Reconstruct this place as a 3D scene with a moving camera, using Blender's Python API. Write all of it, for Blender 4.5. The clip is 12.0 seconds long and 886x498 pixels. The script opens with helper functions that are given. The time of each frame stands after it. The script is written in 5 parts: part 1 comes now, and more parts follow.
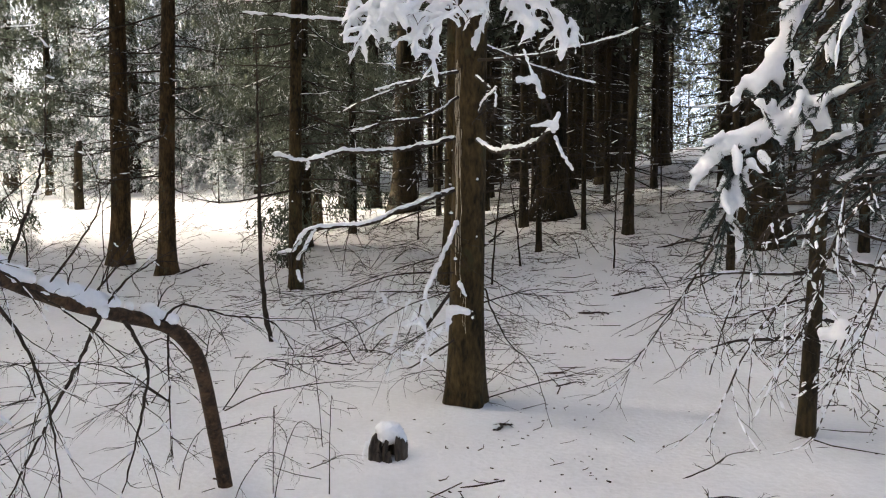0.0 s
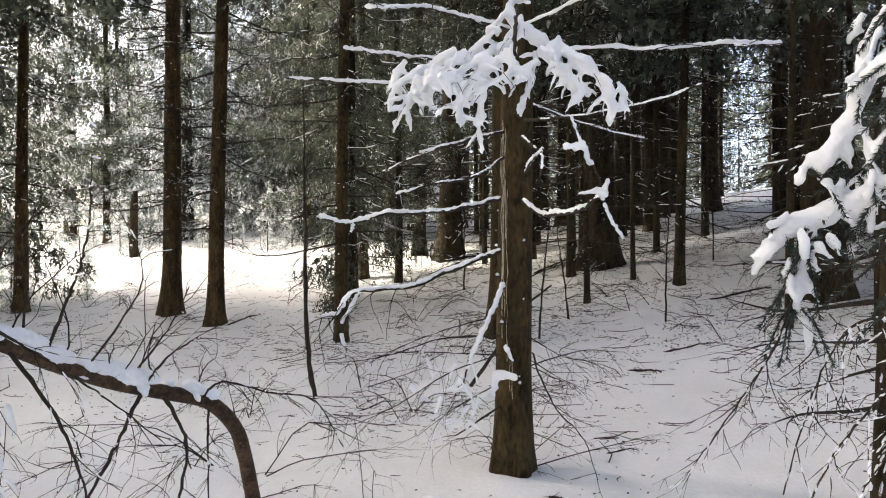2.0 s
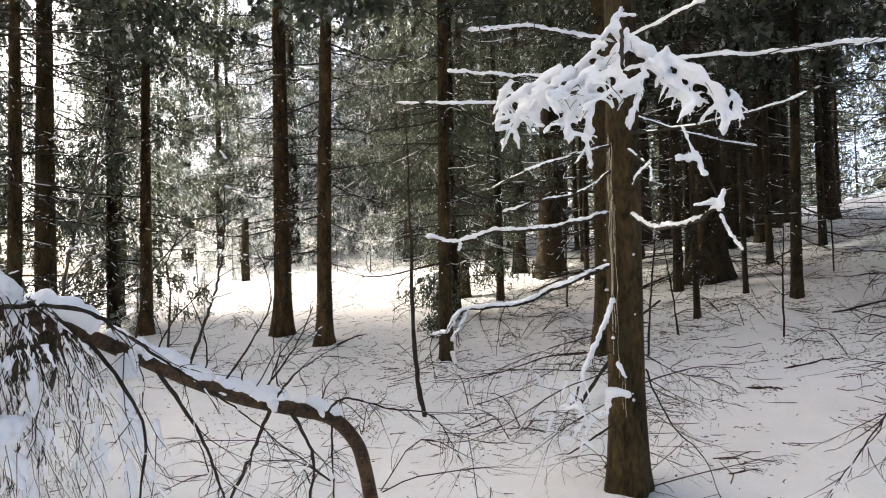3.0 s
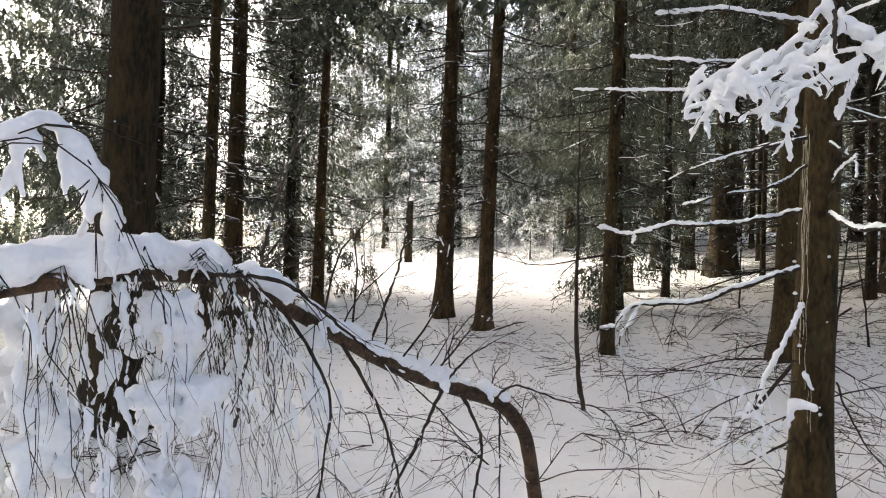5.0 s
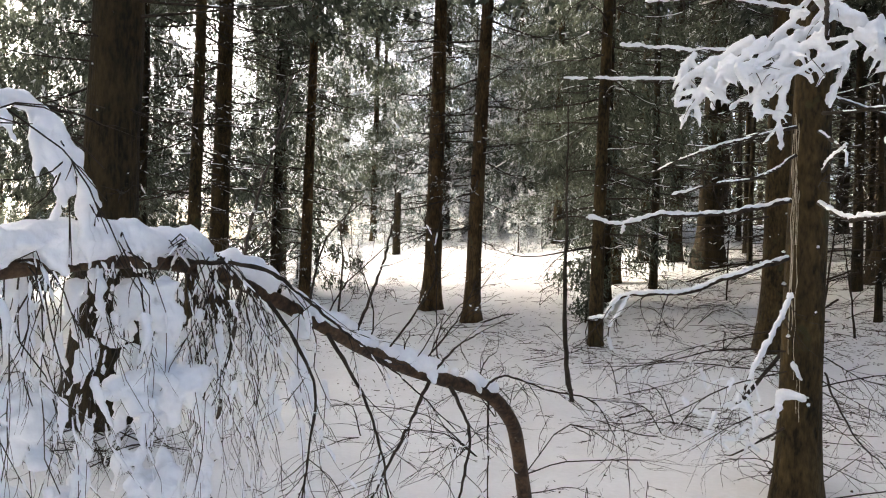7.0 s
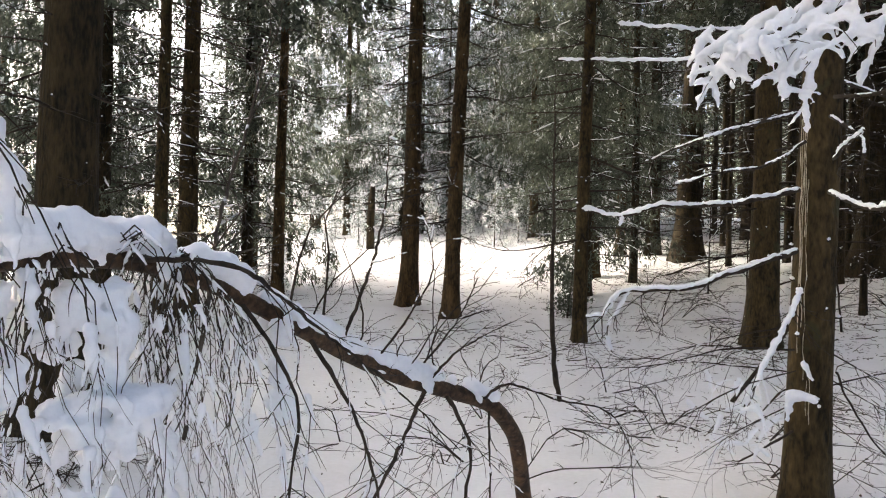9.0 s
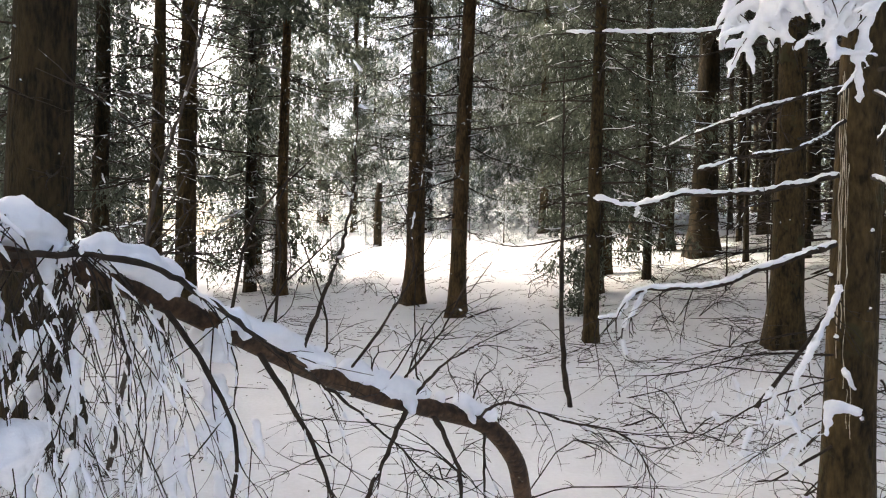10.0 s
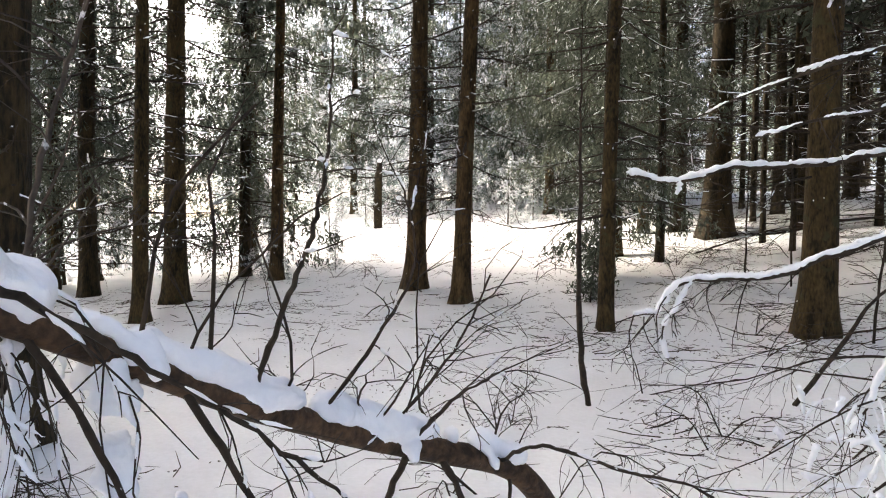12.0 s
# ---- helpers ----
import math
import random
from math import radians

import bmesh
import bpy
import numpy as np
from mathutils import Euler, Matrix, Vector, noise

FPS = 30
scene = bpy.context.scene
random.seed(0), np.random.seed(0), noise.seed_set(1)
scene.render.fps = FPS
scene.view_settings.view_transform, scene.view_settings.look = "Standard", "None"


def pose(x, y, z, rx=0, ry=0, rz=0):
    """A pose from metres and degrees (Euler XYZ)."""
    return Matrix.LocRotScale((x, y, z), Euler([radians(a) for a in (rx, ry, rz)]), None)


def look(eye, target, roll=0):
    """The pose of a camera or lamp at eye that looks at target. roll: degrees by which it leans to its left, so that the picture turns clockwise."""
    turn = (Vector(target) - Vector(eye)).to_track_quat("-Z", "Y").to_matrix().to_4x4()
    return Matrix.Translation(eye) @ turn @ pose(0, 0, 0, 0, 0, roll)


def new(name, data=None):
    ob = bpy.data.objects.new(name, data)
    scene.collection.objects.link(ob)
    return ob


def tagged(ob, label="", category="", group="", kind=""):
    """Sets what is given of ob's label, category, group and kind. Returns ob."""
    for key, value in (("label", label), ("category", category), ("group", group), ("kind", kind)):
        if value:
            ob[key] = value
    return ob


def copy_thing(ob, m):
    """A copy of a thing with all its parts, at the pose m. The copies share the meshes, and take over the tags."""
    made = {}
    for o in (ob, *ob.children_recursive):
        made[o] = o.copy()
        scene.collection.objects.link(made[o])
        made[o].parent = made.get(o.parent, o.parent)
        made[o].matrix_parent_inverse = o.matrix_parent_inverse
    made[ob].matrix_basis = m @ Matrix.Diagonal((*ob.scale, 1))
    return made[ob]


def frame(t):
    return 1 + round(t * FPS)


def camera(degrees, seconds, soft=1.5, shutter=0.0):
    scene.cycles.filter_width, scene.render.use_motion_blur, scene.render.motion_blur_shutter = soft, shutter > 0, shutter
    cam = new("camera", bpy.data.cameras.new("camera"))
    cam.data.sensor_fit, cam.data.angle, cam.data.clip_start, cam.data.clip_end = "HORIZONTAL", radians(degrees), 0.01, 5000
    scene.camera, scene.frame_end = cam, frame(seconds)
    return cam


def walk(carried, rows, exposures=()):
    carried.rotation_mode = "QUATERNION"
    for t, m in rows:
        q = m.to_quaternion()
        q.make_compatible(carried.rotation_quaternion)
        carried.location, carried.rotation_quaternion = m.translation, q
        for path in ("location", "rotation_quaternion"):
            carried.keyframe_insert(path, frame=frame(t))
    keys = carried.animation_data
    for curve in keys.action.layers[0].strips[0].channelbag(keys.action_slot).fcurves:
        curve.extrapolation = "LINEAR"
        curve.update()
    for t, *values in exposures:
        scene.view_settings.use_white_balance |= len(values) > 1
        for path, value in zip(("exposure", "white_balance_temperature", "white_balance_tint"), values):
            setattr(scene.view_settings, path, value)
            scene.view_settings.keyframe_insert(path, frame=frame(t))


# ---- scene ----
cam = camera(62.0, 12.0, 1.1)
PATH = [
    (0, (0.002, -0.001, 1.449), (0.001, 1.995, 1.324), -0.0),
    (0.5, (-0.01, 0.077, 1.485), (-0.029, 2.075, 1.41), -0.4),
    (1, (-0.001, 0.081, 1.546), (-0.077, 2.079, 1.54), -0.1),
    (1.5, (0.005, 0.11, 1.577), (-0.126, 2.105, 1.555), -0.4),
    (2, (0.005, 0.1, 1.578), (-0.121, 2.096, 1.568), -0.2),
    (2.5, (0.007, 0.098, 1.581), (-0.142, 2.093, 1.582), -0.2),
    (3, (-0.055, 0.054, 1.575), (-0.442, 2.016, 1.619), -1.6),
    (3.5, (-0.106, 0.038, 1.599), (-0.687, 1.951, 1.655), -0.8),
    (5.5, (-0.145, 0.061, 1.567), (-0.945, 1.894, 1.573), 1.5),
    (6.5, (-0.151, 0.082, 1.559), (-0.929, 1.925, 1.567), 1.6),
    (7.5, (-0.188, 0.128, 1.558), (-0.932, 1.984, 1.535), 1.2),
    (9.5, (-0.422, 0.574, 1.544), (-1.107, 2.453, 1.524), 1.2),
    (10, (-0.445, 0.818, 1.535), (-1.164, 2.684, 1.506), 0.9),
    (10.5, (-0.462, 0.973, 1.554), (-1.162, 2.846, 1.494), 0.5),
    (11, (-0.531, 1.068, 1.562), (-1.296, 2.915, 1.502), -0.5),
    (11.5, (-0.643, 1.289, 1.539), (-1.392, 3.143, 1.472), -0.1),
    (12, (-0.69, 1.387, 1.541), (-1.412, 3.251, 1.461), 0.6),
]
walk(cam, [(t, look(eye, target, roll)) for t, eye, target, roll in PATH], [(0, 2.85, 7600, 7), (2, 3.05, 7600, 7), (3.5, 3.1, 7600, 7), (5.5, 2.95, 7550, 7), (7.5, 2.95, 7550, 7), (9.5, 3.05, 7500, 8), (12, 3.25, 7450, 8)])

# ---- light ----
SUN_AZ, SUN_EL = -78.0, 33.0          # degrees: clockwise from ahead (+y), above the horizon
world = bpy.data.worlds.new("world")
scene.world = world
world.use_nodes = True
wt = world.node_tree
sky = wt.nodes.new("ShaderNodeTexSky")
sky.sky_type, sky.sun_disc = "NISHITA", False
sky.sun_elevation, sky.sun_rotation = radians(SUN_EL), radians(SUN_AZ)
sky.air_density, sky.dust_density, sky.ozone_density = 0.4, 4.0, 1.0
wt.nodes["Background"].inputs[1].default_value = 0.15
wt.links.new(sky.outputs[0], wt.nodes["Background"].inputs[0])
sun_data = bpy.data.lights.new("sun", "SUN")
sun_data.energy, sun_data.angle, sun_data.color = 0.5, radians(4), (0.91, 0.955, 1.0)
sun = new("sun", sun_data)
sun_way = Vector((math.sin(radians(SUN_AZ)) * math.cos(radians(SUN_EL)), math.cos(radians(SUN_AZ)) * math.cos(radians(SUN_EL)), math.sin(radians(SUN_EL))))
sun.matrix_world = look(sun_way * 60, (0, 0, 0))


# ---- materials ----
def material(name, low, high, scale=6.0, rough=0.8, bump=0.3, stretch=(1, 1, 1), detail=6.0, fine=40.0, spots=None, island=0.0, depth=0.02, band=(0.32, 0.68)):
    """A noise-mottled surface: two colours over coarse and fine noise, with relief, and if asked a third colour in spots."""
    m = bpy.data.materials.new(name)
    m.use_nodes = True
    nt = m.node_tree
    b = nt.nodes["Principled BSDF"]
    b.inputs["Roughness"].default_value = rough
    b.inputs["Specular IOR Level"].default_value = 0.25
    co = nt.nodes.new("ShaderNodeTexCoord")
    mp = nt.nodes.new("ShaderNodeMapping")
    mp.inputs["Scale"].default_value = stretch
    nt.links.new(co.outputs["Object"], mp.inputs[0])
    n1 = nt.nodes.new("ShaderNodeTexNoise")
    n1.inputs["Scale"].default_value, n1.inputs["Detail"].default_value = scale, detail
    n2 = nt.nodes.new("ShaderNodeTexNoise")
    n2.inputs["Scale"].default_value, n2.inputs["Detail"].default_value = fine, 4.0
    for n in (n1, n2):
        nt.links.new(mp.outputs[0], n.inputs["Vector"])
    mix = nt.nodes.new("ShaderNodeMix")
    mix.data_type = "FLOAT"
    mix.inputs[0].default_value = 0.45
    nt.links.new(n1.outputs[0], mix.inputs[2])
    nt.links.new(n2.outputs[0], mix.inputs[3])
    ramp = nt.nodes.new("ShaderNodeValToRGB")
    ramp.color_ramp.elements[0].position, ramp.color_ramp.elements[1].position = band
    ramp.color_ramp.elements[0].color, ramp.color_ramp.elements[1].color = (*low, 1), (*high, 1)
    nt.links.new(mix.outputs[0], ramp.inputs[0])
    out = ramp.outputs[0]
    if island:
        geo = nt.nodes.new("ShaderNodeNewGeometry")
        hsv = nt.nodes.new("ShaderNodeHueSaturation")
        rng = nt.nodes.new("ShaderNodeMapRange")
        rng.inputs[3].default_value, rng.inputs[4].default_value = 1 - island, 1 + island
        nt.links.new(geo.outputs["Random Per Island"], rng.inputs[0])
        nt.links.new(rng.outputs[0], hsv.inputs["Value"])
        nt.links.new(out, hsv.inputs["Color"])
        out = hsv.outputs[0]
    if spots:
        colour, size, level = spots
        n3 = nt.nodes.new("ShaderNodeTexNoise")
        n3.inputs["Scale"].default_value, n3.inputs["Detail"].default_value = size, 5.0
        nt.links.new(co.outputs["Object"], n3.inputs["Vector"])
        r3 = nt.nodes.new("ShaderNodeValToRGB")
        r3.color_ramp.elements[0].position, r3.color_ramp.elements[1].position = level, level + 0.06
        nt.links.new(n3.outputs[0], r3.inputs[0])
        mc = nt.nodes.new("ShaderNodeMix")
        mc.data_type = "RGBA"
        nt.links.new(r3.outputs[0], mc.inputs[0])
        nt.links.new(out, mc.inputs[6])
        mc.inputs[7].default_value = (*colour, 1)
        out = mc.outputs[2]
    nt.links.new(out, b.inputs["Base Color"])
    bp = nt.nodes.new("ShaderNodeBump")
    bp.inputs["Strength"].default_value, bp.inputs["Distance"].default_value = bump, depth
    nt.links.new(mix.outputs[0], bp.inputs["Height"])
    nt.links.new(bp.outputs[0], b.inputs["Normal"])
    return m


SNOW = material("snow", (0.84, 0.86, 0.90), (0.93, 0.94, 0.96), 5.0, 0.55, 0.45, fine=70.0, depth=0.01)
GROUND = material("forest_snow", (0.80, 0.80, 0.80), (0.92, 0.92, 0.93), 1.6, 0.6, 0.5, fine=28.0, depth=0.03)
BARK = material("spruce_bark", (0.015, 0.010, 0.0037), (0.082, 0.054, 0.021), 9.0, 0.9, 0.9, (1, 1, 0.35), fine=46.0, spots=((0.045, 0.04, 0.017), 5.0, 0.60), depth=0.045, band=(0.40, 0.62))
BARK_RED = material("reddish_bark", (0.025, 0.016, 0.007), (0.115, 0.07, 0.03), 9.0, 0.9, 0.9, (1, 1, 0.3), fine=46.0, spots=((0.09, 0.075, 0.04), 4.0, 0.62), depth=0.045, band=(0.40, 0.62))
BARK_DARK = material("dark_bark", (0.012, 0.009, 0.0045), (0.052, 0.036, 0.016), 8.0, 0.92, 1.0, (1, 1, 0.3), fine=40.0, depth=0.045, band=(0.40, 0.62))
ARCH_BARK = material("smooth_brown_bark", (0.024, 0.014, 0.008), (0.10, 0.056, 0.029), 14.0, 0.7, 0.6, fine=60.0, band=(0.4, 0.62), spots=((0.16, 0.14, 0.11), 26.0, 0.68))
TWIG = material("dead_twig", (0.014, 0.010, 0.007), (0.050, 0.036, 0.025), 20.0, 0.85, 0.4, island=0.3)
FROST = material("frosted_twig", (0.025, 0.019, 0.015), (0.085, 0.068, 0.055), 18.0, 0.85, 0.5, island=0.3, spots=((0.8, 0.82, 0.85), 30.0, 0.62))
NEEDLE = material("spruce_needles", (0.060, 0.073, 0.054), (0.13, 0.148, 0.114), 2.0, 0.75, 0.2, island=0.5, spots=((0.75, 0.78, 0.8), 3.2, 0.61))
NEEDLE_DARK = material("dark_needles", (0.022, 0.034, 0.030), (0.085, 0.11, 0.10), 9.0, 0.7, 0.2, island=0.5, spots=((0.8, 0.83, 0.86), 16.0, 0.62))
NEEDLE_FROST = material("frosted_needles", (0.10, 0.13, 0.12), (0.27, 0.32, 0.31), 3.0, 0.75, 0.2, island=0.5, spots=((0.85, 0.87, 0.9), 3.0, 0.48))
STUMP = material("rotten_wood", (0.012, 0.010, 0.009), (0.11, 0.09, 0.075), 16.0, 0.95, 1.0, (1, 1, 0.2), fine=60.0)
CUT = material("pale_cut_wood", (0.25, 0.16, 0.08), (0.42, 0.29, 0.16), 12.0, 0.8, 0.3)
RESIN = material("dried_resin", (0.30, 0.25, 0.17), (0.62, 0.56, 0.44), 30.0, 0.45, 0.5)
LITTER = material("needle_litter", (0.025, 0.018, 0.012), (0.09, 0.062, 0.04), 12.0, 0.9, 0.3, island=0.4)


def let_light_through(m, share):
    """Thin needles: part of the light passes through them."""
    nt = m.node_tree
    b = nt.nodes["Principled BSDF"]
    tr = nt.nodes.new("ShaderNodeBsdfTranslucent")
    mx = nt.nodes.new("ShaderNodeMixShader")
    mx.inputs[0].default_value = share
    nt.links.new(b.inputs["Base Color"].links[0].from_socket, tr.inputs[0])
    nt.links.new(b.outputs[0], mx.inputs[1])
    nt.links.new(tr.outputs[0], mx.inputs[2])
    nt.links.new(mx.outputs[0], nt.nodes["Material Output"].inputs[0])


let_light_through(NEEDLE, 0.48)
let_light_through(NEEDLE_FROST, 0.6)


# ---- mesh helpers ----
class Buf:
    """Gathers tubes and quads for one mesh."""

    def __init__(self):
        self.v, self.f = [], []

    def tube(self, pts, radii, sides=5, lump=0.0, seed=0, squash=1.0):
        often = max(9.0, 0.55 / max(0.004, max(radii))) if lump else 0
        n0, n = len(self.v), len(pts)
        pts = [Vector(p) for p in pts]
        ref = Vector((0, 0, 1))
        d = (pts[-1] - pts[0])
        if d.length < 1e-6 or abs(d.normalized().z) > 0.8:
            ref = Vector((1, 0, 0.01))
        for i, p in enumerate(pts):
            way = (pts[min(i + 1, n - 1)] - pts[max(i - 1, 0)])
            if way.length < 1e-7:
                way = Vector((0, 0, 1))
            way.normalize()
            side = way.cross(ref)
            if side.length < 1e-4:
                side = way.cross(Vector((0, 1, 0.2)))
            side.normalize()
            up = side.cross(way)
            for k in range(sides):
                a = 2 * math.pi * k / sides
                r = radii[i]
                if lump:
                    r *= 1 + lump * noise.noise((p.x * often + seed, p.y * often + math.cos(a) * 0.8, p.z * often + math.sin(a) * 0.8))
                self.v.append(p + side * (math.cos(a) * r) + up * (math.sin(a) * r * squash))
        for i in range(n - 1):
            for k in range(sides):
                a, b = n0 + i * sides + k, n0 + i * sides + (k + 1) % sides
                self.f.append((a, b, b + sides, a + sides))
        self.f.append(tuple(n0 + k for k in reversed(range(sides))))
        self.f.append(tuple(n0 + (n - 1) * sides + k for k in range(sides)))

    def quads(self, arr):
        """arr: n x 4 x 3 corner points."""
        n0 = len(self.v)
        self.v.extend(map(tuple, arr.reshape(-1, 3)))
        self.f.extend((n0 + 4 * i, n0 + 4 * i + 1, n0 + 4 * i + 2, n0 + 4 * i + 3) for i in range(len(arr)))

    def tris(self, arr):
        """arr: n x 3 x 3 corner points."""
        n0 = len(self.v)
        self.v.extend(map(tuple, arr.reshape(-1, 3)))
        self.f.extend((n0 + 3 * i, n0 + 3 * i + 1, n0 + 3 * i + 2) for i in range(len(arr)))

    def mesh(self, name, mat, smooth=True):
        me = bpy.data.meshes.new(name)
        me.from_pydata([tuple(v) for v in self.v], [], self.f)
        me.polygons.foreach_set("use_smooth", [smooth] * len(me.polygons))
        me.materials.append(mat)
        me.update()
        return me


def part(name, buf, mat, parent, label="", smooth=True):
    ob = new(name, buf.mesh(name, mat, smooth))
    ob.parent = parent
    if name in ("snow", "brush", "crown", "needles", "twig_ends"):
        ob["kind"] = "stuff"
    if label:
        ob["label"] = label
    return ob


def thing(name, label, category, at=(0, 0, 0), group="", kind=""):
    ob = new(name)
    ob.location = at
    return tagged(ob, label, category, group, kind)


LUMPS = bpy.data.textures.new("lumps", "CLOUDS")
LUMPS.noise_scale, LUMPS.noise_depth = 0.028, 3


def remesh(ob, size):
    md = ob.modifiers.new("fuse", "REMESH")
    md.mode, md.voxel_size, md.use_smooth_shade = "VOXEL", size, True
    sm = ob.modifiers.new("soften", "SMOOTH")
    sm.factor, sm.iterations = 0.6, 4
    dp = ob.modifiers.new("lumps", "DISPLACE")
    dp.texture, dp.texture_coords, dp.strength, dp.mid_level = LUMPS, "LOCAL", size * 2.1, 0.5
    return ob


def curve_through(pts, steps=6):
    """A smooth line through the points (Catmull-Rom)."""
    p = [Vector(q) for q in pts]
    p = [p[0] * 2 - p[1]] + p + [p[-1] * 2 - p[-2]]
    out = []
    for i in range(1, len(p) - 2):
        for s in range(steps):
            t = s / steps
            out.append(0.5 * ((2 * p[i]) + (p[i + 1] - p[i - 1]) * t + (2 * p[i - 1] - 5 * p[i] + 4 * p[i + 1] - p[i + 2]) * t * t + (3 * p[i] - p[i - 1] - 3 * p[i + 1] + p[i + 2]) * t ** 3))
    out.append(p[-2])
    return out


def soft(u, k):
    return k * math.log1p(math.exp(min(30.0, u / k)))


def rise(x, y):
    """The height of the snow, without its small unevenness."""
    x, y = max(-45.0, min(45.0, x)), min(60.0, y)
    z = 0.12 * (soft(y - 6.6, 0.7) - 0.42 * soft(y - 17, 3))
    z += 0.046 * min(x, 0) * min(1.5, max(0, (y - 6) / 6))
    z += 0.10 * min(soft(x - 0.2 + (y - 9) * 0.06, 0.6), 22) * min(1.5, max(0, (y - 5) / 6))
    z += 0.085 * soft(y - 15.5, 1.2) / (1 + math.exp((x + 0.5) / 1.6))
    z += 0.055 * math.exp(-((x - 0.17) ** 2 + (y - 5.2) ** 2) / 1.4)
    return z


def uneven(x, y):
    far = max(0.0, min(1.0, (y - 12.5) / 5))
    return 0.10 * far * (noise.noise((x * 0.45, y * 0.45, 9.3)) + 0.6 * noise.noise((x * 1.3, y * 1.3, 2.2))) + 0.035 * noise.noise((x * 0.7, y * 0.7, 3.1)) + 0.018 * noise.noise((x * 2.3, y * 2.3, 7.7)) + 0.006 * noise.noise((x * 8, y * 8, 1.7))


def ground_z(x, y):
    return rise(x, y) + uneven(x, y)


# ---- ground ----
def spread(inner, step, outer, grow):
    xs, x, s = [0.0], 0.0, step
    while x < outer:
        s = step if x < inner else s * grow
        x += s
        xs.append(x)
    return xs


def build_ground():
    half = spread(5.5, 0.075, 900.0, 1.06)
    xs = [-a for a in reversed(half[1:])] + half
    ys = [-a for a in reversed(spread(1.0, 0.3, 900.0, 1.2)[1:])] + spread(10.5, 0.075, 900.0, 1.035)
    buf = Buf()
    for y in ys:
        for x in xs:
            buf.v.append((x, y, ground_z(x, y)))
    w = len(xs)
    for j in range(len(ys) - 1):
        for i in range(w - 1):
            a = j * w + i
            buf.f.append((a, a + 1, a + w + 1, a + w))
    tagged(new("ground", buf.mesh("ground", GROUND)), "uneven shaded snow sprinkled with fallen needles", "snow ground", kind="structure")


build_ground()


# ---- spruces ----
def trunk_path(h, r, rng, lean=(0.0, 0.0), flare=1.45, steps=18):
    pts, rad = [], []
    ph = rng.uniform(0, 6)
    for i in range(steps + 1):
        t = (i / steps) ** 1.5
        z = -0.15 + t * (h + 0.15)
        wob = 0.012 * h / 14
        pts.append((lean[0] * z + wob * math.sin(z * 0.9 + ph), lean[1] * z + wob * math.cos(z * 1.2 + ph), z))
        rad.append(r * ((1 - 0.82 * max(0, z) / h) + (flare - 1) * math.exp(-max(0.0, z) / (1.5 * r + 0.03))))
    return pts, rad


def add_trunk(owner, h, r, rng, mat, lean=(0.0, 0.0), flare=1.45, sides=14, roots=True):
    buf = Buf()
    pts, rad = trunk_path(h, r, rng, lean, flare, 26)
    n0 = len(buf.v)
    buf.tube(pts, rad, sides)
    ph = rng.uniform(0, 6)
    for k in range(n0, len(buf.v)):
        v = buf.v[k]
        i = (k - n0) // sides
        a = 2 * math.pi * ((k - n0) % sides) / sides
        c = Vector(pts[i])
        f = 1 + 0.05 * noise.noise((a * 1.2 + ph, v.z * 1.7, ph)) + 0.03 * noise.noise((math.cos(a) * 4, math.sin(a) * 4 + ph, v.z * 6))
        if roots:
            f += 0.16 * math.exp(-max(0.0, v.z) / (1.3 * r + 0.02)) * math.cos(a * 4 + ph)
        buf.v[k] = c + (v - c) * f
    return part("trunk", buf, mat, owner)


def limb(start, az, length, rng, drop=0.15, r0=0.009, steps=7, curl=0.25):
    """A branch line: it leaves at az, sinks and lifts its tip a little."""
    pts, rad = [], []
    dx, dy = math.cos(az), math.sin(az)
    ph, amp = rng.uniform(0, 6), rng.uniform(0.02, 0.075) * length
    for i in range(steps + 1):
        t = i / steps
        z = -drop * length * t + curl * drop * length * t ** 3 + amp * 0.6 * math.sin(3.1 * t * 2 + ph) * t
        side = amp * math.sin(4.2 * t + ph) * t
        pts.append(Vector(start) + Vector((dx * length * t - dy * side, dy * length * t + dx * side, z)))
        rad.append(max(0.0012, r0 * (1 - 0.85 * t)))
    return pts, rad


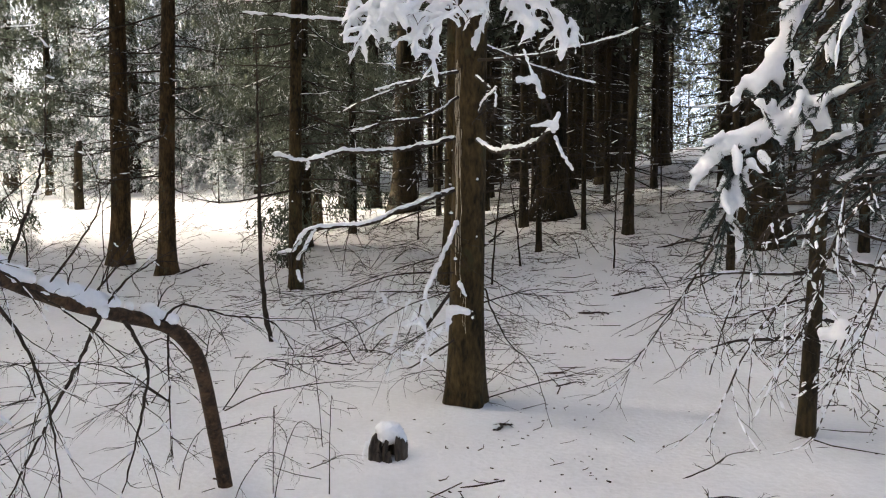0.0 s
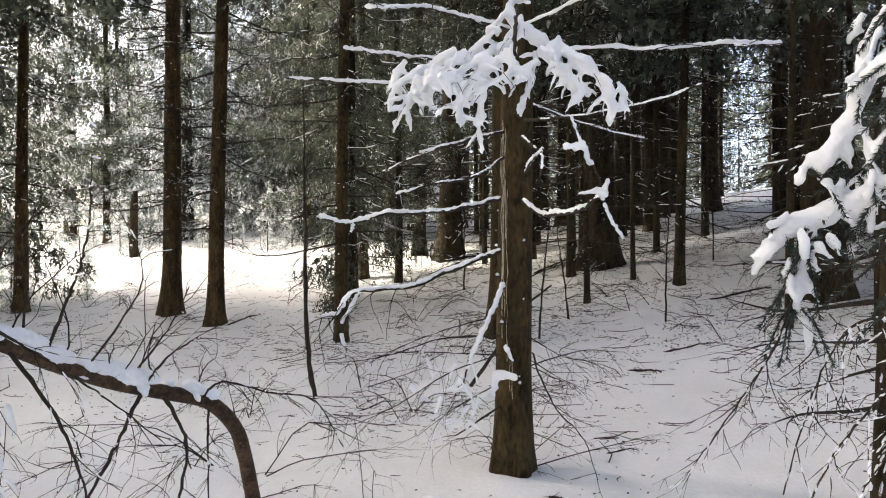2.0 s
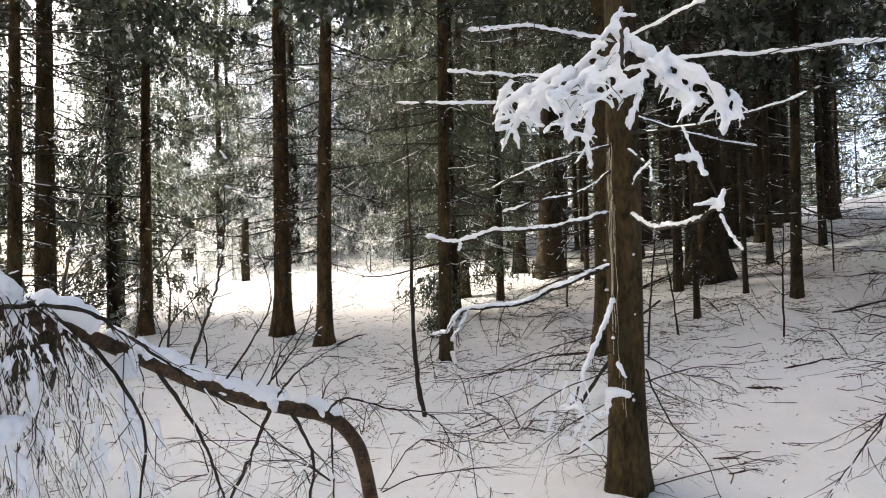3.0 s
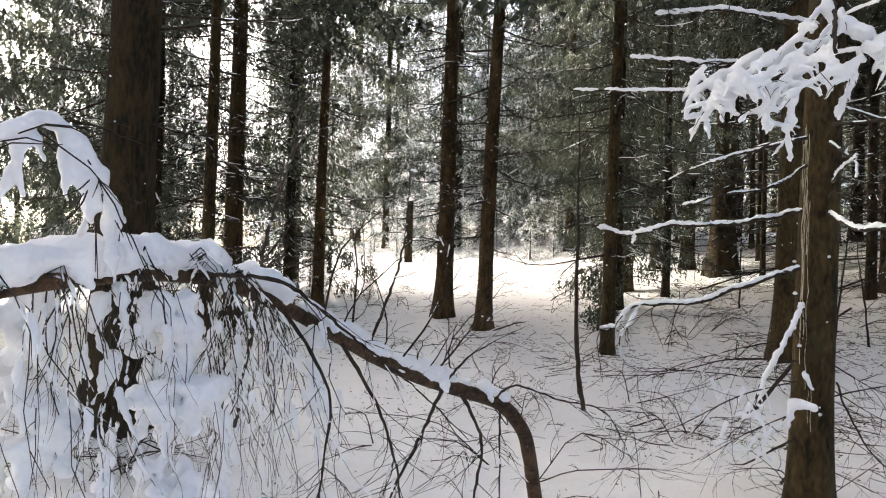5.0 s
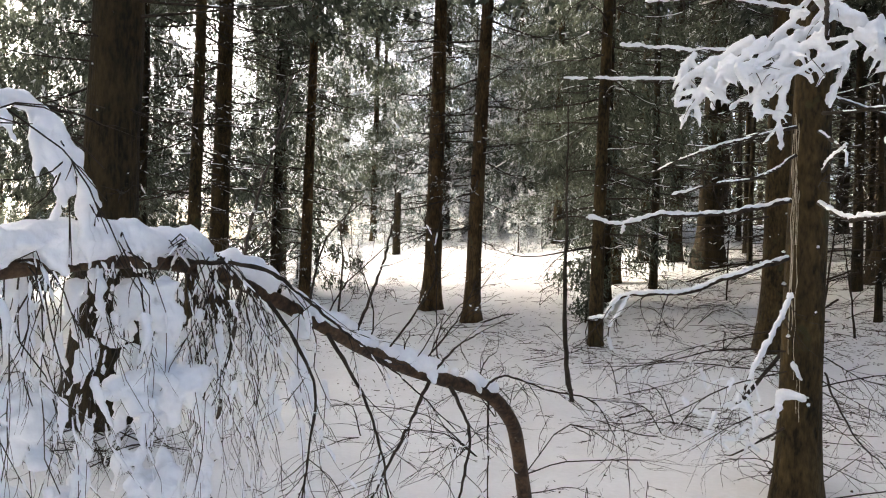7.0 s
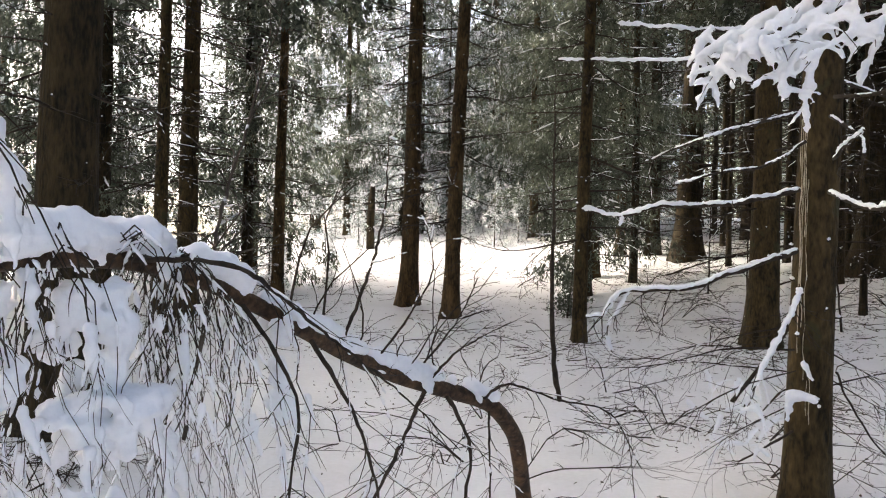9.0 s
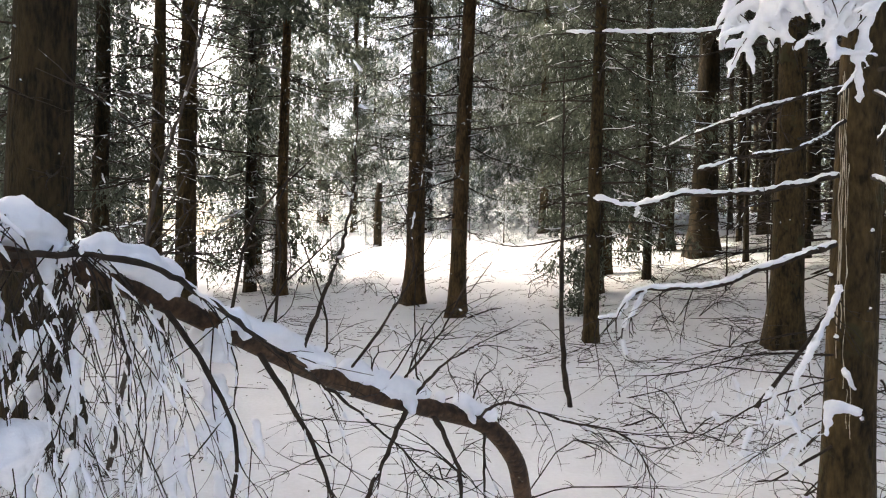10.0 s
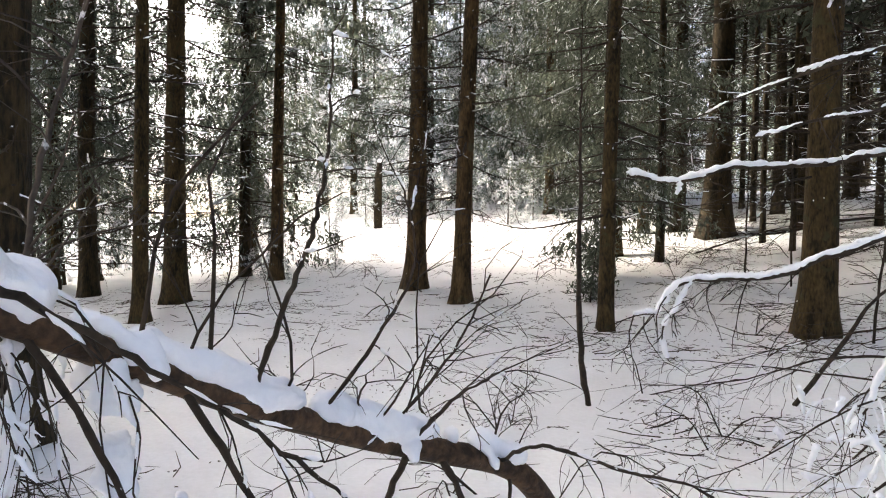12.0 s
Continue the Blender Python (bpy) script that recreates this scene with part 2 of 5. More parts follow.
def twigs_on(buf, pts, rad, rng, n, length, hang=0.5, sides=3, again=True, thin=0.0035):
    """Side twigs along a branch, with twiglets of their own. Returns their lines."""
    lines = []
    for _ in range(n):
        k = rng.randrange(max(1, len(pts) // 4), len(pts))
        way = (pts[k] - pts[k - 1]).normalized()
        side = way.cross(Vector((0, 0, 1)))
        if side.length < 0.05:
            side = Vector((rng.uniform(-1, 1), rng.uniform(-1, 1), 0))
        side = side.normalized() * rng.choice((-1, 1))
        d = (way * rng.uniform(0.3, 1.0) + side * rng.uniform(0.4, 1.0) + Vector((0, 0, rng.uniform(-hang, 0.25)))).normalized()
        ln = length * rng.uniform(0.35, 1.0)
        line = [pts[k]]
        bend = Vector((rng.uniform(-0.34, 0.34), rng.uniform(-0.34, 0.34), rng.uniform(-0.22, 0.22)))
        for s in range(4):
            d = (d + bend + Vector((rng.uniform(-0.16, 0.16), rng.uniform(-0.16, 0.16), -0.12 * hang + rng.uniform(-0.1, 0.1)))).normalized()
            line.append(line[-1] + d * ln / 4)
        r = min(thin, rad[k] * 0.8)
        buf.tube(line, [r, r * 0.85, r * 0.7, r * 0.5, r * 0.3], sides)
        lines.append(line)
        if again:
            for _ in range(2):
                q = rng.randrange(1, 5)
                e = (d + Vector((rng.uniform(-1, 1), rng.uniform(-1, 1), rng.uniform(-0.8, 0.4)))).normalized()
                l2 = ln * rng.uniform(0.2, 0.5)
                m = line[q] + e * l2 * 0.5 + Vector((0, 0, 0.02 * l2))
                buf.tube([line[q], m, m + (e + Vector((rng.uniform(-0.3, 0.3), 0, -0.2))).normalized() * l2 * 0.5], [r * 0.6, r * 0.5, r * 0.25], 3)
    return lines


def snow_on(buf, pts, rng, thick, gaps=0.25, sides=7, grow=1.0, fine=7, steep=0.8):
    """Snow lying along the top of a branch, in uneven lumps with gaps."""
    run = []
    pts = curve_through(pts, fine)
    off = rng.uniform(0, 50)
    for i, p in enumerate(pts):
        h = noise.noise((p.x * 7 + off, p.y * 7, p.z * 7)) * 0.4 + noise.noise((p.x * 22 + off, p.y * 22, p.z * 22)) * 0.3 + 0.5
        way = pts[min(i + 1, len(pts) - 1)] - pts[max(i - 1, 0)]
        if h < gaps or i == len(pts) - 1 or abs(way.z) > steep * way.length:
            if len(run) > 2:
                n = len(run)
                rr = [q[1] * min(1.0, 0.35 + min(j, n - 1 - j) * 0.45) for j, q in enumerate(run)]
                buf.tube([q[0] for q in run], rr, sides, 0.75, off)
                if sides == 7:
                    for j in range(1, n - 1):
                        if rng.random() < 0.3:
                            w = rr[j] * rng.uniform(0.45, 0.85)
                            q = run[j][0] + Vector((rng.uniform(-0.7, 0.7), rng.uniform(-0.7, 0.7), rng.uniform(-0.5, 0.8))) * rr[j]
                            d = Vector((rng.uniform(-1, 1), rng.uniform(-1, 1), rng.uniform(-0.6, 0.2))) * w
                            buf.tube([q - d, q, q + d], [w * 0.45, w, w * 0.4], 5)
            run = []
        else:
            r = thick * (0.55 + 0.75 * h)
            run.append((p + Vector((0, 0, r * 0.75)), r * grow))


def rime(owner, rng, lines, share, r, label="broken white rime on the twigs"):
    """Small ragged crusts of snow stuck along thin twigs."""
    buf = Buf()
    for ln in lines:
        for i in range(len(ln) - 1):
            if rng.random() > share:
                continue
            a, b = Vector(ln[i]), Vector(ln[i + 1])
            t0 = rng.uniform(-0.1, 0.4)
            t1 = t0 + rng.uniform(0.4, 0.9)
            w = min(r, (b - a).length * 0.12) * rng.uniform(0.5, 1.4)
            lift = Vector((rng.uniform(-0.4, 0.4) * w, rng.uniform(-0.4, 0.4) * w, w * 0.7))
            p = [a.lerp(b, t0 + (t1 - t0) * j / 4) + lift + Vector((rng.uniform(-1, 1), rng.uniform(-1, 1), rng.uniform(-1, 1))) * w * 0.35 for j in range(5)]
            buf.tube(p, [w * f * rng.uniform(0.6, 1.3) for f in (0.4, 0.9, 1.0, 0.9, 0.35)], 5)
    if buf.f:
        part("snow", buf, SNOW, owner, label)


def flecks(tree, r, h, lean, rng, n=46):
    """Short broken branch stubs on the bark, and the crumbs of snow that cling to them."""
    wood_bits, crumbs = Buf(), Buf()
    for _ in range(n):
        z, a = rng.uniform(0.15, 6.0), rng.uniform(0, 6.28)
        rr = r * (1 - 0.82 * z / h)
        d = Vector((math.cos(a), math.sin(a), 0))
        p = Vector((lean[0] * z, lean[1] * z, z)) + d * rr * 0.95
        e = p + d * rng.uniform(0.015, 0.06) + Vector((0, 0, rng.uniform(-0.01, 0.02)))
        wood_bits.tube([p, e], [0.006, 0.004], 4)
        if rng.random() < 0.75:
            s = rng.uniform(0.006, 0.014)
            q = p.lerp(e, 0.6) + Vector((0, 0, s * 0.8))
            crumbs.tube([q - d * s, q + Vector((0, 0, s * 0.3)), q + d * s], [s * 0.5, s, s * 0.4], 5)
    part("brush", wood_bits, TWIG, tree, "short broken branch stubs")
    part("snow", crumbs, SNOW, tree, "white crumbs of snow on the bark")


CROWNS = []


def high_crown(tree, h, lean):
    """The living top of a tall spruce, one of two shared meshes; mostly above view, added for shade."""
    if h < 9:
        return
    if not CROWNS:
        for seed in (61, 62):
            q, lines = foliage(np.random.RandomState(seed), 7.0, 15.0, 80, 2.6, 100, 0.3, 0.09, 0.8)
            cb = Buf()
            cb.tris(q)
            for ln in lines:
                cb.tube(ln[::2], [0.018, 0.013, 0.009, 0.004], 3)
            CROWNS.append(cb.mesh("crown", NEEDLE, False))
    ob = new("crown", CROWNS[int(h * 7) % 2])
    ob.parent = tree
    ob.matrix_basis = pose(lean[0] * 6, lean[1] * 6, h - 15.0, 0, 0, h * 77)
    ob["label"] = "living dark green crown"


def dead_tree(name, label, x, y, r, h, seed, mat, lean=(0, 0), n=24, reach=1.6, low=0.7, high=6.0, snowy=0.3, toward=None, group="spruce trunks", flare=1.45, sub=10):
    rng = random.Random(seed)
    n = int(n * 1.5)
    tree = thing(name, label, "spruce tree", (x, y, ground_z(x, y)), group)
    high_crown(tree, h, lean)
    add_trunk(tree, h, r, rng, mat, lean, flare)
    flecks(tree, r, h, lean, rng)
    for i in range(n):
        z = low + (high - low) * (i + rng.random()) / n
        az = rng.uniform(0, 2 * math.pi)
        ln = reach * rng.uniform(0.35, 1.1)
        buf = Buf()
        st = Vector((lean[0] * z, lean[1] * z, z))
        pts, rad = limb(st, az, ln, rng, rng.uniform(-0.15, 0.5), rng.uniform(0.009, 0.018), 9, 0.7)
        buf.tube(pts, rad, 4)
        lines = twigs_on(buf, pts, rad, rng, sub, ln * 0.36, 0.5, thin=0.006)
        b = part("branch", buf, TWIG, tree)
        if rng.random() < snowy + 0.2:
            rime(b, rng, [pts[2:]] + lines, 0.3, 0.0042)
        if rng.random() < snowy:
            sb = Buf()
            snow_on(sb, pts[1:], rng, 0.007, 0.46, 5)
            if sb.f:
                part("snow", sb, SNOW, b, "thin line of white snow")
    return tree


def foliage(rng, h0, h1, n, len0, twigs, drop=0.35, tw=0.045, tl=0.42, skirt=0.42):
    """Hanging needle sprays of a spruce crown as thin tapered blades, and the branch lines that carry them."""
    quads, lines = [], []
    for i in range(n):
        u = (i + rng.random()) / n
        h = h0 + (h1 - h0) * u
        ln = (len0 * (1 - u) ** skirt + 0.2) * rng.uniform(0.35, 1.15)
        az = rng.random() * 2 * math.pi
        out = np.array((math.cos(az), math.sin(az), 0.0))
        side = np.array((-out[1], out[0], 0.0))
        t = np.linspace(0, 1, 7)
        d = drop * rng.uniform(0.5, 1.4)
        line = np.array([0, 0, h]) + out * (ln * t)[:, None] + np.array([0, 0, 1.0]) * (-d * ln * t ** 1.3 + 0.35 * d * ln * t ** 3)[:, None]
        lines.append(line)
        m = max(3, int(twigs * ln / len0 / 3))
        s = rng.beta(1.6, 1.0, m) * 0.95 + 0.05
        p = np.stack([np.interp(s, t, line[:, k]) for k in range(3)], 1)
        low = np.array([0, 0, -1.0])
        hang = tl * rng.uniform(0.2, 1.0, m) * (0.4 + 0.6 * np.sin(np.pi * s))
        p = p + low * 0.05 + side * rng.normal(0, 0.08 + 0.06 * ln, m)[:, None] + out * rng.normal(0, 0.06, m)[:, None]
        sway = rng.normal(size=(m, 3)) * 0.16
        for j in range(6):
            f = ((j + rng.rand(m)) / 6)[:, None]
            dirv = rng.normal(size=(m, 3)) * 0.62 + low + out * 0.25
            dirv /= np.linalg.norm(dirv, axis=1)[:, None]
            wv = rng.normal(size=(m, 3))
            wv -= dirv * np.sum(wv * dirv, 1)[:, None]
            wv /= np.linalg.norm(wv, axis=1)[:, None]
            wv *= (tw * rng.uniform(0.5, 1.2, m))[:, None] * 0.75
            a = p + (low + sway) * hang[:, None] * f + rng.normal(size=(m, 3)) * 0.02
            b = a + dirv * (tl * 0.23 * rng.uniform(0.5, 1.2, m))[:, None] * (1.1 - 0.4 * f)
            quads.append(np.stack([a - wv, b, a + wv], 1))
    return np.concatenate(quads), lines


def crown_tree(name, label, r, h, seed, mat, leaf, h0, len0, n, twigs, dead=16, snow=0.0, drop=0.35, tw=0.045, tl=0.42, group="", lean=(0, 0), thick=(0.02, 0.045), reach=1.9, fine=5):
    """A living spruce at the origin: trunk, dead lower branches, needle crown, snow on its boughs."""
    rng, nrng = random.Random(seed), np.random.RandomState(seed)
    tree = thing(name, label, "spruce tree", group=group)
    add_trunk(tree, h, r, rng, mat, lean, 1.35, 9)
    buf, low_snow = Buf(), Buf()
    for i in range(dead):
        z = 0.5 + (max(h0, 1.2) + 1.5) * (i + rng.random()) / dead
        pts, rad = limb((0, 0, z), rng.uniform(0, 6.28), rng.uniform(0.3, 1.0) * reach, rng, rng.uniform(-0.05, 0.45), 0.014, 4)
        buf.tube(pts, rad, 3)
        twigs_on(buf, pts, rad, rng, fine, 0.5, 0.5, 3, False, 0.007)
        if rng.random() < 0.4:
            snow_on(low_snow, pts[1:], rng, rng.uniform(0.007, 0.013), 0.45, 4, 1.0, 3)
    if low_snow.f:
        part("snow", low_snow, SNOW, tree, "thin white snow on the dead branches")
    if buf.f:
        part("brush", buf, TWIG, tree, "bare dead lower branches")
    quads, lines = foliage(nrng, h0, h, n, len0, twigs, drop, tw, tl)
    cb = Buf()
    cb.tris(quads)
    for ln in lines:
        cb.tube(ln[::2], [0.016, 0.011, 0.007, 0.003], 3)
    part("crown", cb, leaf, tree, "drooping needle boughs", False)
    if snow:
        sb = Buf()
        for ln in lines:
            if rng.random() < snow:
                snow_on(sb, [Vector(q) for q in ln[1::2]], rng, rng.uniform(*thick), 0.42, 4, 1.2, 3)
        if sb.f:
            part("snow", sb, SNOW, tree, "white snow lying on the boughs")
    return tree


# ---- the standing trees that can be told apart ----
TALL = "tall spruce with bare brown trunk and thin dead branches"
dead_tree("spruce_tree", "thick dark spruce trunk with coarse bark behind hanging snowy twigs", -5.25, 4.85, 0.26, 15, 11, BARK_DARK, (0.024, 0), 16, 1.5, 1.7, 5.5, 0.3)
dead_tree("spruce_tree", TALL, -8.16, 9.26, 0.11, 14, 12, BARK, (0.012, 0), 34, 1.9, 1.0, 6.5, 0.35)
dead_tree("spruce_tree", TALL, -8.89, 10.76, 0.18, 15, 13, BARK, (0.01, 0), 40, 2.2, 0.8, 7.5, 0.35)
dead_tree("spruce_tree", "slender reddish spruce trunk at the edge of bright snow", -9.11, 13.89, 0.13, 14, 14, BARK_RED, (0.02, 0), 30, 1.9, 0.8, 7.0, 0.35)
dead_tree("spruce_tree", "straight reddish-brown spruce trunk, one of a pair", -5.43, 12.38, 0.165, 15, 15, BARK_RED, (0.012, 0), 34, 2.0, 1.3, 7.0, 0.3)
dead_tree("spruce_tree", "straight dark brown spruce trunk, one of a pair", -4.23, 11.23, 0.128, 15, 16, BARK_RED, (0.03, 0), 34, 2.0, 1.3, 6.5, 0.3)
dead_tree("spruce_tree", "slim spruce trunk standing in shaded snow", -1.965, 9.8, 0.092, 13, 17, BARK, (0.012, 0), 30, 1.5, 1.2, 5.5, 0.4, flare=1.25)
dead_tree("spruce_tree", "stout mossy spruce trunk with flared base", 0.15, 9.75, 0.175, 15, 18, BARK, (0.015, 0), 30, 2.0, 0.9, 6.0, 0.4)
dead_tree("spruce_tree", "large dark spruce trunk over brush-strewn snow", -0.93, 17.6, 0.28, 16, 19, BARK_DARK, (0.01, 0), 40, 2.6, 1.0, 8.0, 0.3)
dead_tree("spruce_tree", "dark spruce trunk beside a larger one", -1.75, 18.6, 0.16, 15, 20, BARK_DARK, (0, 0), 30, 2.0, 1.0, 8.0, 0.3)
dead_tree("spruce_tree", "slender dark spruce pole in the wood", 1.45, 13.4, 0.085, 12, 21, BARK_DARK, (0, 0), 26, 1.4, 0.8, 6.0, 0.3, flare=1.15)
dead_tree("spruce_tree", "thin dead spruce pole in the wood", 1.47, 11.3, 0.05, 7, 22, BARK_DARK, (-0.01, 0), 26, 0.9, 0.5, 5.5, 0.3, flare=1.1)
dead_tree("spruce_tree", "thick spruce trunk with spreading roots", 2.07, 14.0, 0.27, 16, 23, BARK_DARK, (0, 0), 34, 2.2, 1.2, 7.0, 0.3, flare=1.7)
dead_tree("spruce_tree", "slender spruce pole over needle-strewn snow", 2.99, 11.9, 0.085, 12, 24, BARK_DARK, (0.02, 0), 30, 1.4, 0.7, 6.0, 0.3, flare=1.15)
dead_tree("spruce_tree", "distant spruce trunk before a bright gap", 6.03, 20.5, 0.18, 14, 25, BARK_DARK, (0, 0), 30, 2.0, 1.0, 8.0, 0.2)
dead_tree("spruce_tree", "thin dead spruce pole in the wood", 3.64, 9.3, 0.055, 8, 26, BARK_DARK, (0.01, 0), 20, 1.0, 0.7, 5.0, 0.3, flare=1.1)
dead_tree("spruce_tree", "thick dark spruce trunk behind a snowy bough", 4.61, 10.6, 0.28, 16, 27, BARK_DARK, (-0.01, 0), 34, 2.2, 1.0, 6.0, 0.3)
dead_tree("spruce_tree", "young dark spruce stem with snow-hung twigs", 2.23, 4.46, 0.055, 6, 28, BARK_DARK, (0.03, 0), 30, 1.0, 0.6, 4.5, 0.6, flare=1.2)
dead_tree("spruce_tree", TALL, 7.06, 12.4, 0.13, 14, 29, BARK_DARK, (0, 0), 30, 1.8, 0.8, 6.0, 0.3)
dead_tree("spruce_tree", "thin dead spruce pole in the wood", 4.4, 8.74, 0.05, 8, 30, BARK_DARK, (0, 0), 20, 1.0, 0.7, 5.0, 0.3, flare=1.1)

# ---- living spruces behind, in a few kinds ----
kinds = [
    crown_tree("spruce_tree", "tall spruce with drooping dark green boughs", 0.17, 17, 101, BARK_DARK, NEEDLE, 2.3, 2.7, 150, 140, 40, 0.3, 0.35, 0.026, 0.75, thick=(0.012, 0.03)),
    crown_tree("spruce_tree", "tall spruce with thin hanging green boughs", 0.13, 15, 102, BARK, NEEDLE, 1.7, 2.2, 150, 140, 34, 0.3, 0.45, 0.026, 0.75, thick=(0.012, 0.03)),
    crown_tree("spruce_tree", "bare-stemmed spruce with a high crown", 0.15, 17, 103, BARK_DARK, NEEDLE, 5.0, 2.9, 110, 90, 70, 0.1, 0.35, 0.045, 0.8, reach=2.6, fine=3),
    crown_tree("spruce_tree", "young spruce laden with white snow", 0.08, 8, 104, BARK_DARK, NEEDLE_FROST, 0.4, 1.9, 90, 100, 4, 0.9, 0.6, 0.035, 0.5),
    crown_tree("spruce_tree", "frosted spruce with snow on its boughs", 0.12, 13, 105, BARK_DARK, NEEDLE_FROST, 1.0, 2.4, 110, 110, 8, 0.4, 0.5, 0.035, 0.6),
    crown_tree("spruce_tree", "slender bare spruce pole with dead branches", 0.075, 13, 106, BARK_DARK, NEEDLE, 6.5, 1.9, 70, 84, 66, 0.15, 0.35, 0.045, 0.7, reach=2.0, fine=3),
    crown_tree("spruce_tree", "distant dark green spruce of the wood", 0.17, 17, 107, BARK_DARK, NEEDLE, 1.6, 3.1, 80, 48, 8, 0.0, 0.35, 0.10, 1.1, fine=2),
    crown_tree("spruce_tree", "distant bare-stemmed spruce of the wood", 0.14, 17, 108, BARK_DARK, NEEDLE, 4.5, 3.0, 60, 48, 28, 0.0, 0.35, 0.10, 1.1, reach=2.6, fine=2),
    crown_tree("spruce_tree", "spruce with dark olive boughs drooping almost to the snow", 0.14, 15, 109, BARK_DARK, NEEDLE, 0.9, 1.9, 120, 120, 26, 0.3, 0.5, 0.03, 0.8, thick=(0.012, 0.03)),
]
for k, kd in enumerate(kinds):
    kd["group"] = "trees of the wood behind"


def stand(k, x, y, s, turn):
    m = pose(x, y, ground_z(x, y) - 0.05, 0, 0, turn) @ Matrix.Diagonal((s, s, s, 1))
    return copy_thing(kinds[k], m)


